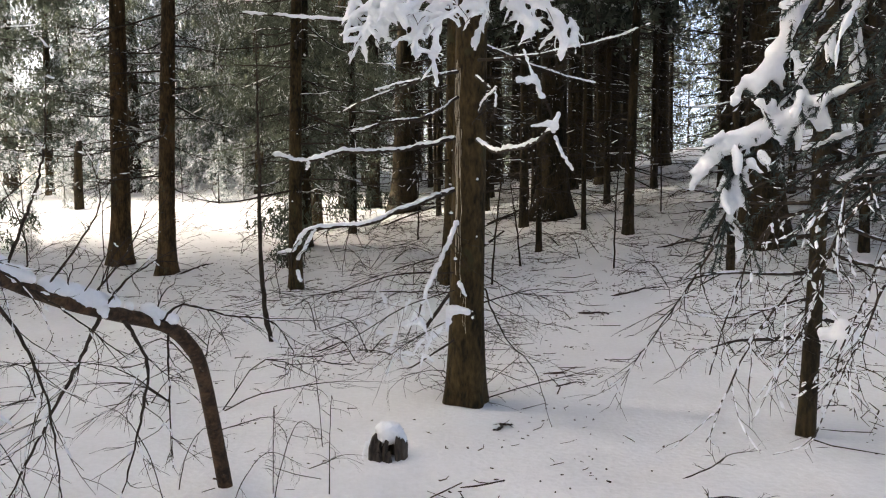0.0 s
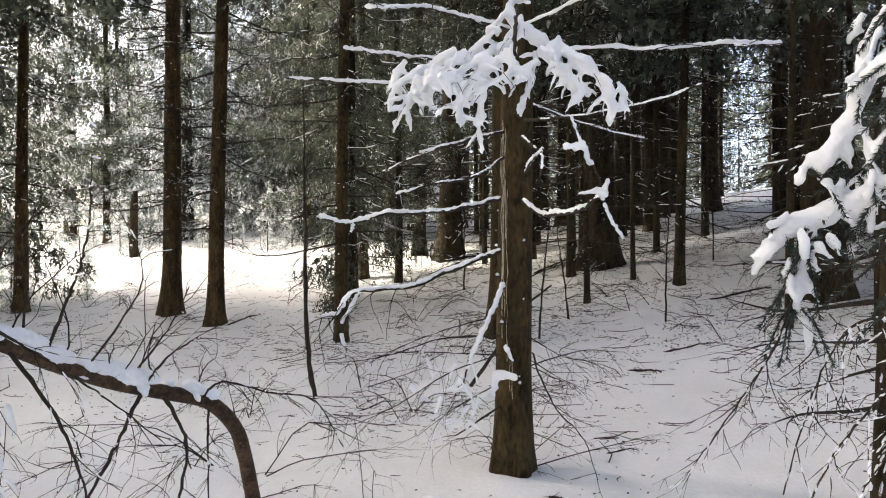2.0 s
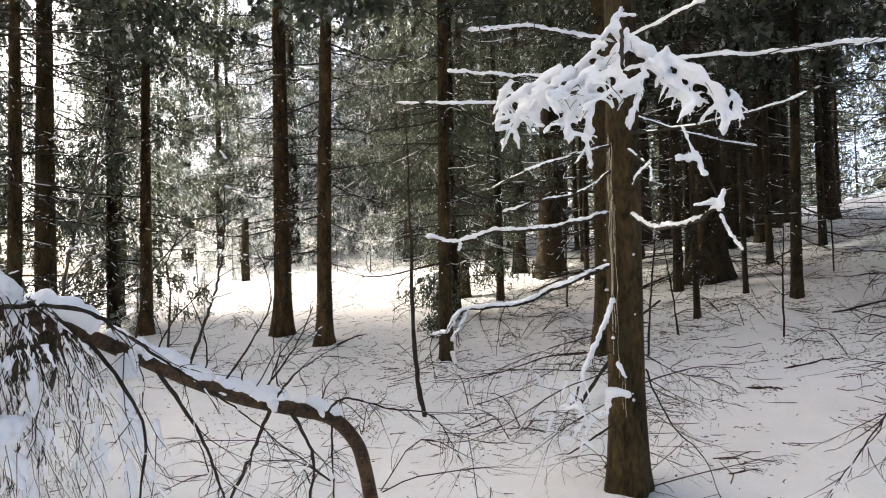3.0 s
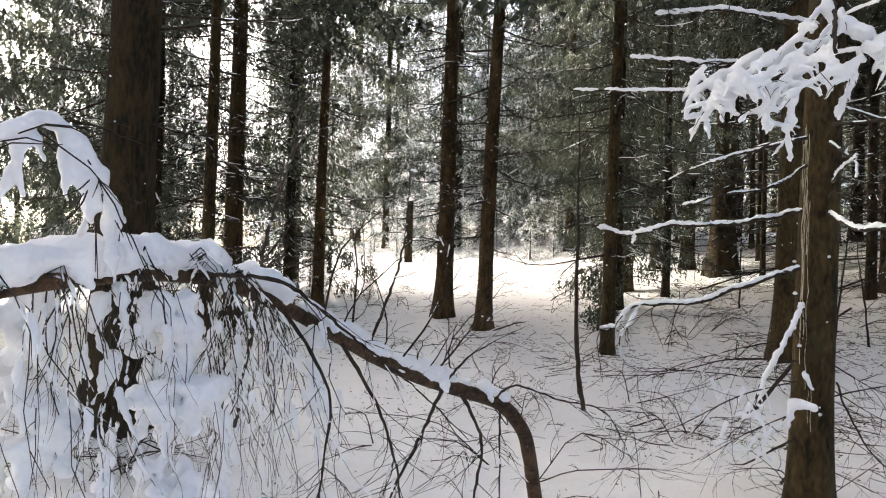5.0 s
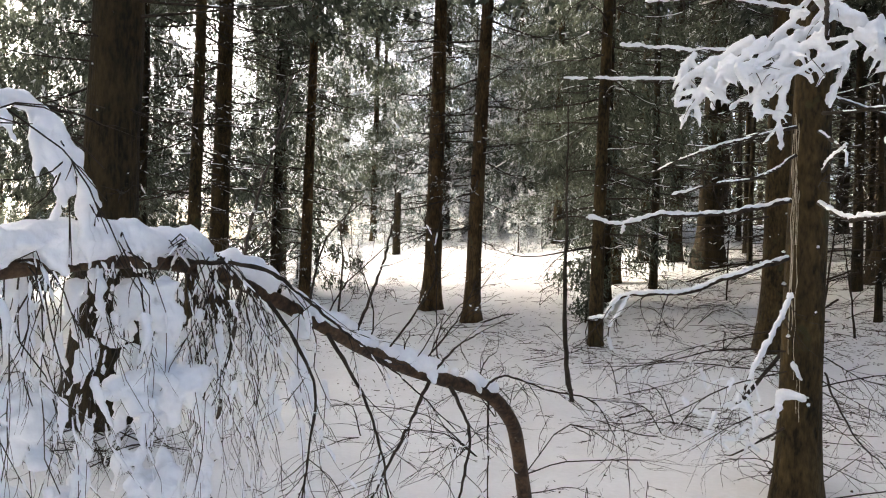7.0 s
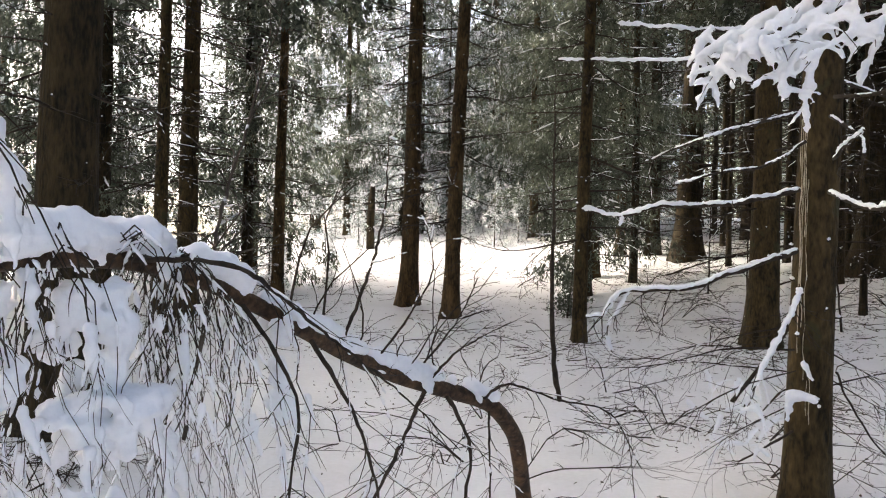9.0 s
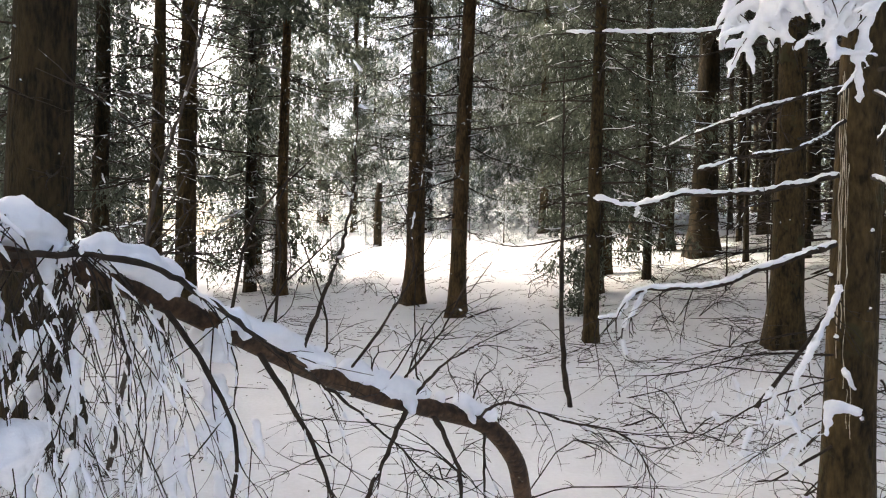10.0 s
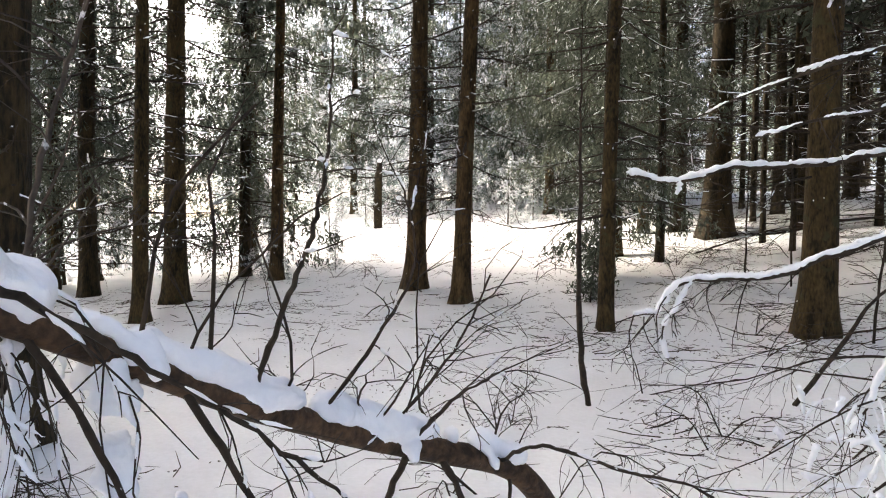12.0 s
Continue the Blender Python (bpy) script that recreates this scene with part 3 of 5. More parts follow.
# the kinds themselves stand unseen behind the camera, added for closure and shade
for k, (x, y) in enumerate(((-3.5, -5.5), (3.2, -5.0), (0.5, -8.5), (6.5, -7.0), (-7.5, -4.0), (7.5, -1.5), (-1.0, -13.0), (-12.0, -6.0), (4.6, -9.5))):
    kinds[k].location = (x, y, ground_z(x, y))
for k, x, y, s, turn in (
    (8, -2.5, 13.4, 0.8, 20), (0, -11.5, 11.5, 1.0, 150), (1, -13.5, 12.5, 1.0, 200),
    # from -11.2, 3.4 on: added left of the view to block the sun
    (1, -11.6, 16.6, 1.0, 40), (0, -14.6, 14.5, 1.1, 100), (3, -9.6, 26.5, 1.1, 301), (1, -18.5, 12.0, 1.1, 11), (0, -18.0, 26.0, 1.1, 91), (1, -3.6, 21.5, 1.0, 21), (8, -10.5, 14.8, 1.0, 310), (0, -10.2, 24.5, 1.15, 161), (1, -7.6, 25.0, 1.1, 251), (1, -13.4, 25.2, 1.05, 310), (0, -9.3, 31.0, 1.1, 190), (0, -5.4, 26.4, 1.1, 20), (0, -4.2, 23.4, 1.0, 120), (1, -12.0, 28.5, 1.2, 75), (0, -6.8, 29.5, 1.2, 205), (3, -13.0, 26.0, 1.0, 44), (0, -16.2, 27.8, 1.1, 30), (3, -8.4, 27.0, 1.0, 120), (3, -10.6, 23.9, 1.1, 200), (4, -16.6, 17.2, 1.0, 20), (1, -2.75, 16.0, 0.95, 15), (1, -2.5, 18.6, 1.0, 95), (0, -11.2, 3.4, 1.0, 200), (0, -9.8, 4.0, 1.0, 320), (0, -8.6, 2.4, 1.0, 70), (0, -18.5, 6.8, 1.1, 10), (0, -12.8, 5.6, 1.1, 20), (0, -15.5, 7.4, 1.1, 100), (0, -19.0, 10.5, 1.2, 60), (0, -22.0, 11.5, 1.2, 160), (0, -21.0, 9.5, 1.2, 220), (0, -16.5, 5.0, 1.1, 250), (0, -13.8, 5.4, 1.1, 300), (0, -14.2, 1.4, 1.1, 77),
    # after the first, unseen beside the path, added to shade the near snow
    (1, -5.6, 22.5, 1.1, 33), (2, 5.4, 3.2, 1.0, 85), (2, 4.2, -0.6, 1.0, 20), (2, -3.6, -3.0, 1.0, 210), (2, -4.6, -0.2, 1.0, 130), (2, 6.8, 5.6, 1.0, 300), (0, 9.0, 5.0, 1.0, 60),
    (2, 0.4, 21.0, 1.0, 5), (5, 1.2, 18.4, 1.0, 25), (2, 2.7, 19.6, 1.0, 66), (5, -0.4, 22.5, 1.0, 190), (2, 4.0, 20.5, 1.0, 222), (5, 5.2, 18.2, 1.0, 9), (5, 3.9, 22.8, 1.0, 55), (2, 7.2, 17.8, 1.0, 150), (2, 0.9, 24.0, 1.0, 280), (5, 2.4, 12.6, 0.6, 80), (5, 6.2, 13.2, 0.9, 170), (2, 3.1, 17.8, 1.0, 77), (2, 8.4, 16.0, 1.0, 160), (5, 1.9, 17.0, 1.0, 30), (5, 4.6, 16.2, 1.0, 90),
    (5, 5.6, 9.8, 0.9, 40), (2, 7.0, 10.8, 1.0, 310), (5, 7.8, 9.4, 1.0, 130), (5, 6.2, 8.0, 0.8, 250), (2, 8.2, 12.8, 1.0, 20), (5, 3.3, 14.9, 0.9, 75), (5, 1.9, 15.4, 0.9, 345), (2, 0.6, 17.4, 0.9, 110), (2, 2.2, 22.6, 1.1, 35), (2, 3.9, 18.2, 1.1, 205), (5, -0.1, 16.4, 0.8, 65),
    (5, 0.95, 16.0, 0.9, 10), (5, 5.4, 14.4, 1.0, 190), (2, 6.3, 9.0, 1.1, 210), (5, -0.2, 19.5, 0.9, 140), (5, 0.3, 14.9, 0.7, 240),
    (1, -3.9, 25.5, 1.0, 300), (4, -3.2, 29.0, 1.0, 20), (2, -10.5, -9.0, 1.0, 50), (2, 10.5, -9.0, 1.0, 190), (0, 3.5, -12.0, 1.0, 260),
    # the first two stand unseen; kind 6 is added to block the sun
    (0, -9.0, 0.5, 1.0, 10), (2, 5.6, 2.2, 1.0, 100), (3, -9.0, 24.2, 1.0, 70), (3, -7.0, 23.6, 0.95, 250), (6, -17.5, 15.5, 1.0, 22), (6, -22.0, 17.5, 1.05, 82), (6, -20.0, 14.0, 1.0, 202), (3, -9.2, 14.0, 0.2, 33), (3, -9.9, 14.8, 0.27, 133), (3, -8.5, 15.2, 0.15, 233), (4, -24.0, 22.0, 0.9, 15), (4, -27.0, 20.0, 1.0, 75), (1, -21.0, 17.0, 1.0, 135), (0, -27.0, 15.0, 1.1, 325), (0, -23.0, 13.0, 1.1, 35), (4, -18.0, 30.5, 1.1, 65), (4, -22.5, 30.0, 1.1, 165),
    # kind 6 added mostly right of view, kind 7 for canopy, to darken the wood
    (6, 10.4, 9.2, 1.0, 40), (6, 12.4, 12.5, 1.1, 130), (6, 11.5, 5.6, 1.0, 220), (6, 14.0, 16.0, 1.1, 310), (6, 8.6, 11.4, 0.8, 10), (7, 3.4, 18.9, 1.0, 50), (7, 6.6, 17.2, 1.0, 140), (7, 9.6, 14.2, 1.1, 230), (7, 5.0, 21.6, 1.1, 320), (7, 1.6, 21.8, 1.0, 12), (7, 10.8, 18.8, 1.1, 99), (6, 8.4, 7.4, 0.75, 199),
):
    stand(k, x, y, s, turn)

wood = random.Random(5)
for i in range(16):
    stand(3, wood.uniform(-13, -3.5), wood.uniform(20.5, 25.0), wood.uniform(0.09, 0.26), wood.uniform(0, 360))
wood = random.Random(5)
placed = []
tries = 0
while len(placed) < 112 and tries < 9000:
    tries += 1
    far = len(placed) >= 54
    x, y = (wood.uniform(-50, 62), wood.uniform(30, 85)) if far else (wood.uniform(-34, 30), wood.uniform(13.5, 34))
    if -13 < x < -2.6 and y < 23.5:
        continue
    if abs(x - 0.345 * y) < 0.8 and y < 60:
        continue
    if abs(x) > y * 0.95 + 5 or any((x - a) ** 2 + (y - b) ** 2 < 1.6 + 0.03 * y for a, b in placed):
        continue
    left = x < 0.02 * y - 2.5
    if left and wood.random() < (0.8 if far else 0.62):
        continue
    dx, dy = x + 6.0, y - 17.0
    along, off = dx * sun_way.x + dy * sun_way.y, abs(dx * sun_way.y - dy * sun_way.x) / math.hypot(sun_way.x, sun_way.y)
    if 0 < along < 30 and off < 3.5:
        continue
    placed.append((x, y))
    if far:
        k = 4 if left else wood.choice((6, 7, 7))
    elif left:
        k = wood.choice((1, 3, 3, 4, 4))
    else:
        k = wood.choice((2, 2, 5, 5, 5, 5))
    stand(k, x, y, wood.uniform(0.8, 1.2), wood.uniform(0, 360))
for i in range(46):
    x, y = wood.uniform(-2, 62), wood.uniform(26, 75)
    if abs(x - 0.345 * y) < 1.0 or x > y * 0.9 + 4:
        continue
    stand(wood.choice((6, 6, 7)), x, y, wood.uniform(0.85, 1.2), wood.uniform(0, 360))
# unseen trees beside and behind the camera, added to close off and shade the wood
for i in range(34):
    a = radians(wood.uniform(62, 298))
    d = wood.uniform(9, 26)
    x, y = d * math.sin(a), d * math.cos(a)
    if y > 3:
        continue
    stand(wood.choice((6, 7, 7)), x, y, wood.uniform(0.85, 1.2), wood.uniform(0, 360))


# ---- the near spruce with its snow-laden bough ----
def line_part(name, pts, r0, r1, mat, owner, rng, label="", sides=6, twigs=0, length=0.3, hang=0.5, thin=0.004, steps=5, crust=None):
    """A branch through the points, with side twigs. Returns the part and its smooth line."""
    buf = Buf()
    c = curve_through(pts, steps)
    n = len(c)
    c = [p + Vector((rng.uniform(-1, 1), rng.uniform(-1, 1), rng.uniform(-1, 1))) * min(0.007, r0 * 0.45) for p in c]
    rad = [(r0 + (r1 - r0) * i / (n - 1)) * rng.uniform(0.82, 1.2) for i in range(n)]
    buf.tube(c, rad, sides)
    lines = twigs_on(buf, c, rad, rng, twigs, length, hang, 3, True, thin) if twigs else []
    ob = part(name, buf, mat, owner, label)
    if crust:
        rime(ob, rng, [c[len(c) // 4:]] + lines, *crust)
    return ob, c


def snow_part(c, thick, owner, rng, gaps=0.2, label="", sides=7, size=0.0, steep=0.97):
    sb = Buf()
    snow_on(sb, c, rng, thick, gaps, sides, steep=steep)
    if not sb.f:
        return None
    ob = part("snow", sb, SNOW, owner, label or "white snow lying along the branch")
    return remesh(ob, size) if size else ob


def finger(buf, rng, start, way, length, r, sag=0.5, steps=7):
    """A drooping snow-covered twig, thick near its root."""
    d, p = Vector(way).normalized(), Vector(start)
    pts, rad = [], []
    for i in range(steps + 1):
        t = i / steps
        pts.append(p.copy())
        rad.append(r * (0.75 + 0.35 * math.sin(math.pi * min(1, t * 0.75 + 0.2))) * (1 - 0.3 * t ** 2) * rng.uniform(0.55, 1.4))
        d = (d + Vector((rng.uniform(-0.26, 0.26), rng.uniform(-0.2, 0.2), -sag / steps + rng.uniform(-0.22, 0.22)))).normalized()
        p = p + d * length / steps
    buf.tube(pts, rad, 7, 0.55, rng.uniform(0, 40))
    return pts


def sticks(owner, rng, lines, n, length, r=0.0022):
    """Thin bare twig ends poking out of a snow load, each a part."""
    for _ in range(n):
        buf = Buf()
        ln = rng.choice(lines)
        k = rng.randrange(1, len(ln))
        d = ((ln[k] - ln[k - 1]).normalized() + Vector((rng.uniform(-0.9, 0.9), rng.uniform(-0.9, 0.9), rng.uniform(-0.9, 0.3)))).normalized()
        l2 = length * rng.uniform(0.4, 1)
        m = ln[k] + d * l2 * 0.5
        buf.tube([ln[k], m, m + (d + Vector((0, 0, -0.4))).normalized() * l2 * 0.5], [r, r * 0.8, r * 0.4], 3)
        part("twig", buf, TWIG, owner)


rng = random.Random(77)
mx, my = 0.172, 5.16
main = thing("spruce_tree", "spruce with resin-streaked brown trunk and a snow-laden bough", "spruce tree", (mx, my, ground_z(mx, my)))
z0 = ground_z(mx, my)
tr = add_trunk(main, 14, 0.128, rng, BARK, (0.006, 0.0), 1.28, 24)
high_crown(main, 14, (0.006, 0))
flecks(main, 0.128, 14, (0.006, 0), rng, 22)


def at_main(pts):
    return [(x - mx, y - my, z - z0) for x, y, z in pts]


b, c = line_part("branch", at_main([(0.08, 5.08, 1.885), (-0.3, 5.04, 1.805), (-0.676, 5.0, 1.79), (-0.905, 5.0, 1.725), (-1.155, 5.0, 1.765)]), 0.016, 0.007, TWIG, main, rng)
snow_part(c, 0.016, b, rng, 0.16)
hb = Buf()
finger(hb, rng, c[-6] + Vector((0, 0, 0.01)), (0.1, -0.1, -1), 0.07, 0.012, 0)
part("snow", hb, SNOW, b, "small snow tuft")
b, c = line_part("branch", at_main([(0.08, 5.08, 1.545), (-0.295, 4.95, 1.395), (-0.533, 4.9, 1.305), (-0.879, 4.85, 1.27), (-0.983, 4.85, 1.14), (-1.084, 4.85, 1.105)]), 0.017, 0.006, TWIG, main, rng, "", 6, 10, 0.45, 0.9)
snow_part(c, 0.016, b, rng, 0.16)
b, c = line_part("branch", at_main([(-0.84, 4.86, 1.275), (-0.90, 4.83, 1.16), (-0.96, 4.82, 1.04), (-0.93, 4.82, 0.92)]), 0.006, 0.003, TWIG, main, rng, "", 5, 5, 0.25, 0.9)
snow_part(c, 0.013, b, rng, 0.3)
b, c = line_part("branch", at_main([(0.23, 5.06, 1.88), (0.312, 4.4, 1.755), (0.461, 3.9, 1.757), (0.543, 3.6, 1.815)]), 0.013, 0.008, TWIG, main, rng)
snow_part(c, 0.014, b, rng, 0.2)
b, c = line_part("branch", at_main([(0.543, 3.6, 1.815), (0.491, 3.6, 1.954), (0.439, 3.6, 2.055), (0.387, 3.6, 2.153)]), 0.006, 0.003, TWIG, main, rng)
sb = Buf()
for q, way, ln, r in (((0.54, 3.6, 1.80), (-0.1, 0, 1), 0.09, 0.021), ((0.54, 3.6, 1.84), (-1, 0, -0.25), 0.12, 0.014), ((0.49, 3.6, 1.95), (-0.3, 0, 1), 0.12, 0.009), ((0.455, 3.6, 2.045), (-1, 0, 0.1), 0.11, 0.018), ((0.43, 3.6, 2.07), (-0.6, 0, 1), 0.13, 0.011), ((0.455, 3.6, 2.04), (0.3, 0, -1), 0.1, 0.012)):
    finger(sb, rng, (q[0] - mx, q[1] - my, q[2] - z0), way, ln, r, 0.1)
remesh(part("snow", sb, SNOW, b, "clinging clumps of white snow"), 0.006)
b, c = line_part("branch", at_main([(0.53, 3.6, 1.80), (0.569, 3.6, 1.702), (0.633, 3.6, 1.597)]), 0.005, 0.003, TWIG, main, rng)
snow_part(c, 0.009, b, rng, 0.15)
for pts, thick, gaps, tw in (
    ([(0.14, 5.05, 2.855), (-0.3, 4.95, 2.80), (-0.658, 4.9, 2.828), (-0.938, 4.8, 2.85)], 0.018, 0.25, 6),
    ([(0.10, 5.05, 2.76), (-0.3, 4.95, 2.66), (-0.659, 4.9, 2.64), (-1.309, 4.8, 2.66)], 0.016, 0.3, 6),
    ([(0.21, 5.05, 2.82), (0.621, 4.9, 2.836), (1.13, 4.8, 2.798), (1.473, 4.8, 2.825), (1.829, 4.8, 2.816)], 0.021, 0.15, 6),
    ([(0.24, 5.0, 2.40), (0.6, 4.6, 2.36), (0.95, 4.4, 2.40), (1.2, 4.3, 2.47)], 0.010, 0.4, 6),
    ([(0.10, 5.0, 2.33), (-0.2, 4.85, 2.24), (-0.45, 4.8, 2.16)], 0.011, 0.3, 4),
    ([(0.10, 5.05, 2.16), (-0.1, 4.9, 2.02), (-0.35, 4.8, 1.97), (-0.6, 4.8, 1.90)], 0.010, 0.4, 4),
    ([(0.22, 5.0, 2.30), (0.33, 4.7, 2.12), (0.30, 4.5, 1.98)], 0.010, 0.3, 3),
    ([(0.24, 5.0, 2.06), (0.28, 4.8, 2.12), (0.34, 4.7, 2.17)], 0.016, 0.1, 0),
    ([(0.15, 5.0, 3.0), (-0.35, 4.7, 3.05), (-0.75, 4.5, 3.0)], 0.02, 0.2, 5),
    ([(0.2, 5.0, 3.0), (0.7, 4.6, 3.1), (1.1, 4.4, 3.08)], 0.02, 0.2, 5),
    ([(0.2, 5.3, 2.6), (0.8, 5.9, 2.5), (1.3, 6.3, 2.45)], 0.012, 0.3, 6),
    ([(0.1, 5.3, 2.4), (-0.5, 5.9, 2.3), (-0.9, 6.3, 2.2)], 0.012, 0.3, 6),
):
    b, c = line_part("branch", at_main(pts), 0.011, 0.004, TWIG, main, rng, "", 5, tw, 0.45, 0.5)
    snow_part(c, thick * 0.8, b, rng, gaps - 0.02)
# the stub with snow, and its snowy low twigs
b, c = line_part("branch", at_main([(0.10, 5.06, 1.30), (0.075, 4.99, 1.27), (0.0, 4.9, 1.10), (-0.109, 4.85, 0.86), (-0.198, 4.8, 0.652)]), 0.013, 0.004, TWIG, main, rng, "", 6, 14, 0.4, 0.9)
snow_part(c, 0.017, b, rng, 0.12)
sb = Buf()
for _ in range(26):
    q = Vector((rng.uniform(-0.50, 0.02), rng.uniform(4.6, 4.95), rng.uniform(0.42, 0.86)))
    finger(sb, rng, (q.x - mx, q.y - my, q.z - z0), (rng.uniform(-1, 0.6), rng.uniform(-0.4, 0.4), rng.uniform(-0.8, 0.2)), rng.uniform(0.08, 0.22), rng.uniform(0.007, 0.017), 0.8)
for q, way, ln, r in (((0.10, 4.94, 0.92), (0.8, -0.2, -0.5), 0.12, 0.017), ((0.02, 4.93, 0.72), (1, -0.3, 0.2), 0.17, 0.026), ((0.04, 4.92, 0.70), (-0.3, -0.3, -1), 0.12, 0.024), ((0.0, 4.9, 0.62), (-0.8, -0.2, -0.5), 0.2, 0.018)):
    finger(sb, rng, (q[0] - mx, q[1] - my, q[2] - z0), way, ln, r, 0.4)
remesh(part("snow", sb, SNOW, b, "ragged clumps of snow on low twigs"), 0.006)
for pts, r, tw, ln in (
    ([(0.07, 5.05, 0.97), (-0.287, 4.8, 0.982), (-0.658, 4.6, 0.894), (-0.987, 4.5, 0.866)], 0.008, 16, 0.5),
    ([(0.08, 5.05, 0.85), (-0.25, 4.7, 0.78), (-0.55, 4.5, 0.62), (-0.8, 4.4, 0.52)], 0.006, 14, 0.45),
    ([(0.06, 5.05, 0.65), (-0.2, 4.75, 0.56), (-0.45, 4.6, 0.40)], 0.005, 12, 0.4),
    ([(0.29, 5.05, 0.86), (0.32, 4.9, 0.75), (0.407, 4.6, 0.579), (0.549, 4.4, 0.447), (0.645, 4.3, 0.12)], 0.009, 8, 0.25),
    ([(0.28, 5.1, 0.95), (0.5, 4.9, 0.85), (0.75, 4.8, 0.84)], 0.005, 14, 0.35),
    ([(0.28, 5.1, 0.80), (0.45, 4.9, 0.72), (0.62, 4.8, 0.66)], 0.005, 12, 0.3),
    ([(0.07, 5.05, 0.50), (-0.181, 4.8, 0.382), (-0.283, 4.7, 0.381)], 0.010, 3, 0.2),
    ([(0.20, 5.3, 0.7), (0.7, 5.9, 0.75), (1.1, 6.2, 0.7)], 0.007, 14, 0.5),
    ([(0.12, 5.3, 0.8), (-0.5, 5.8, 0.75), (-1.0, 6.1, 0.7)], 0.007, 16, 0.5),
    ([(0.08, 5.2, 1.1), (-0.4, 5.3, 0.95), (-0.85, 5.4, 0.75)], 0.007, 16, 0.5),
):
    line_part("branch", at_main(pts), r * 0.8, 0.0015, TWIG, main, rng, "", 5, int(tw * 0.75), ln, 0.6, 0.0022, 7, (0.12, 0.004))
# the snow-laden bough, hanging towards the path
b, c = line_part("branch", at_main([(0.18, 5.06, 3.05), (0.17, 4.5, 2.92), (0.15, 3.95, 2.80), (0.13, 3.66, 2.62), (0.12, 3.5, 2.45)]), 0.016, 0.008, TWIG, main, rng, "", 6)
sb, lines = Buf(), []
rng = random.Random(9)
for q, e, r in (
    ((0.15, 3.85, 2.84), (0.02, 3.7, 2.60), 0.024), ((0.06, 3.7, 2.63), (-0.22, 3.68, 2.50), 0.030), ((-0.15, 3.68, 2.52), (-0.50, 3.7, 2.47), 0.034), ((0.12, 3.66, 2.55), (-0.30, 3.62, 2.44), 0.028),
    ((-0.10, 3.64, 2.50), (-0.30, 3.6, 2.34), 0.030), ((-0.22, 3.6, 2.42), (-0.38, 3.58, 2.20), 0.040), ((-0.30, 3.6, 2.36), (-0.40, 3.6, 2.26), 0.042), ((0.02, 3.62, 2.46), (-0.20, 3.6, 2.30), 0.026),
    ((0.10, 3.6, 2.50), (-0.08, 3.58, 2.32), 0.026), ((0.24, 3.58, 2.44), (-0.02, 3.58, 2.24), 0.018), ((0.02, 3.6, 2.34), (-0.28, 3.6, 2.38), 0.022), ((-0.02, 3.6, 2.32), (0.03, 3.6, 2.13), 0.018),
    ((-0.16, 3.6, 2.34), (-0.12, 3.6, 2.16), 0.016), ((0.12, 3.58, 2.52), (0.10, 3.58, 2.34), 0.024), ((-0.40, 3.68, 2.48), (-0.52, 3.7, 2.42), 0.030), ((0.16, 3.72, 2.70), (0.14, 3.66, 2.52), 0.026),
    ((0.16, 3.72, 2.64), (0.40, 3.68, 2.52), 0.046), ((0.32, 3.68, 2.56), (0.60, 3.68, 2.36), 0.044), ((0.24, 3.66, 2.52), (0.50, 3.66, 2.36), 0.040), ((0.50, 3.68, 2.42), (0.68, 3.68, 2.28), 0.030),
    ((0.22, 3.62, 2.50), (0.27, 3.62, 2.26), 0.014), ((0.62, 3.68, 2.36), (0.66, 3.68, 2.22), 0.018), ((0.44, 3.66, 2.40), (0.46, 3.66, 2.30), 0.014), ((0.30, 3.66, 2.55), (0.34, 3.64, 2.40), 0.030),
):
    w = Vector(e) - Vector(q)
    lines.append(finger(sb, rng, (q[0] - mx, q[1] - my, q[2] - z0), w, w.length, r * 0.8, 0.15, 9))
for ln in list(lines):
    for _ in range(7):
        k = rng.randrange(2, len(ln))
        lines.append(finger(sb, rng, ln[k], (rng.uniform(-1, 1), rng.uniform(-0.6, 0.6), rng.uniform(-1, 0.1)), rng.uniform(0.05, 0.15), rng.uniform(0.008, 0.017), 0.6, 5))
sticks(b, rng, lines, 70, 0.16)
remesh(part("snow", sb, SNOW, b, "thick load of white snow drooping in fingers"), 0.007)
# resin streak down the trunk
rb = Buf()
for dx, za, zb, w in ((-0.070, 2.42, 1.10, 0.0042), (-0.078, 2.40, 1.35, 0.0036), (-0.060, 2.36, 1.62, 0.003), (-0.086, 2.30, 0.95, 0.003), (-0.052, 1.95, 0.80, 0.0026), (-0.02, 0.82, 0.55, 0.003), (-0.035, 0.80, 0.60, 0.0025)):
    ln = []
    for i in range(30):
        z = za + (zb - za) * i / 29
        ln.append((dx - 0.0 + 0.012 * noise.noise((z * 5, dx * 50, 0)) + 0.005 * noise.noise((z * 25, dx * 50, 0)), -math.sqrt(max(0.001, (0.128 * (1 - 0.82 * z / 14)) ** 2 - dx * dx)) + 0.002, z - z0))
    rb.tube(ln, [w * (0.3 + 1.9 * abs(noise.noise((i * 0.6, dx * 40, 2)))) for i in range(30)], 5)
part("resin_streak", rb, RESIN, main, "pale dried resin running down the bark")

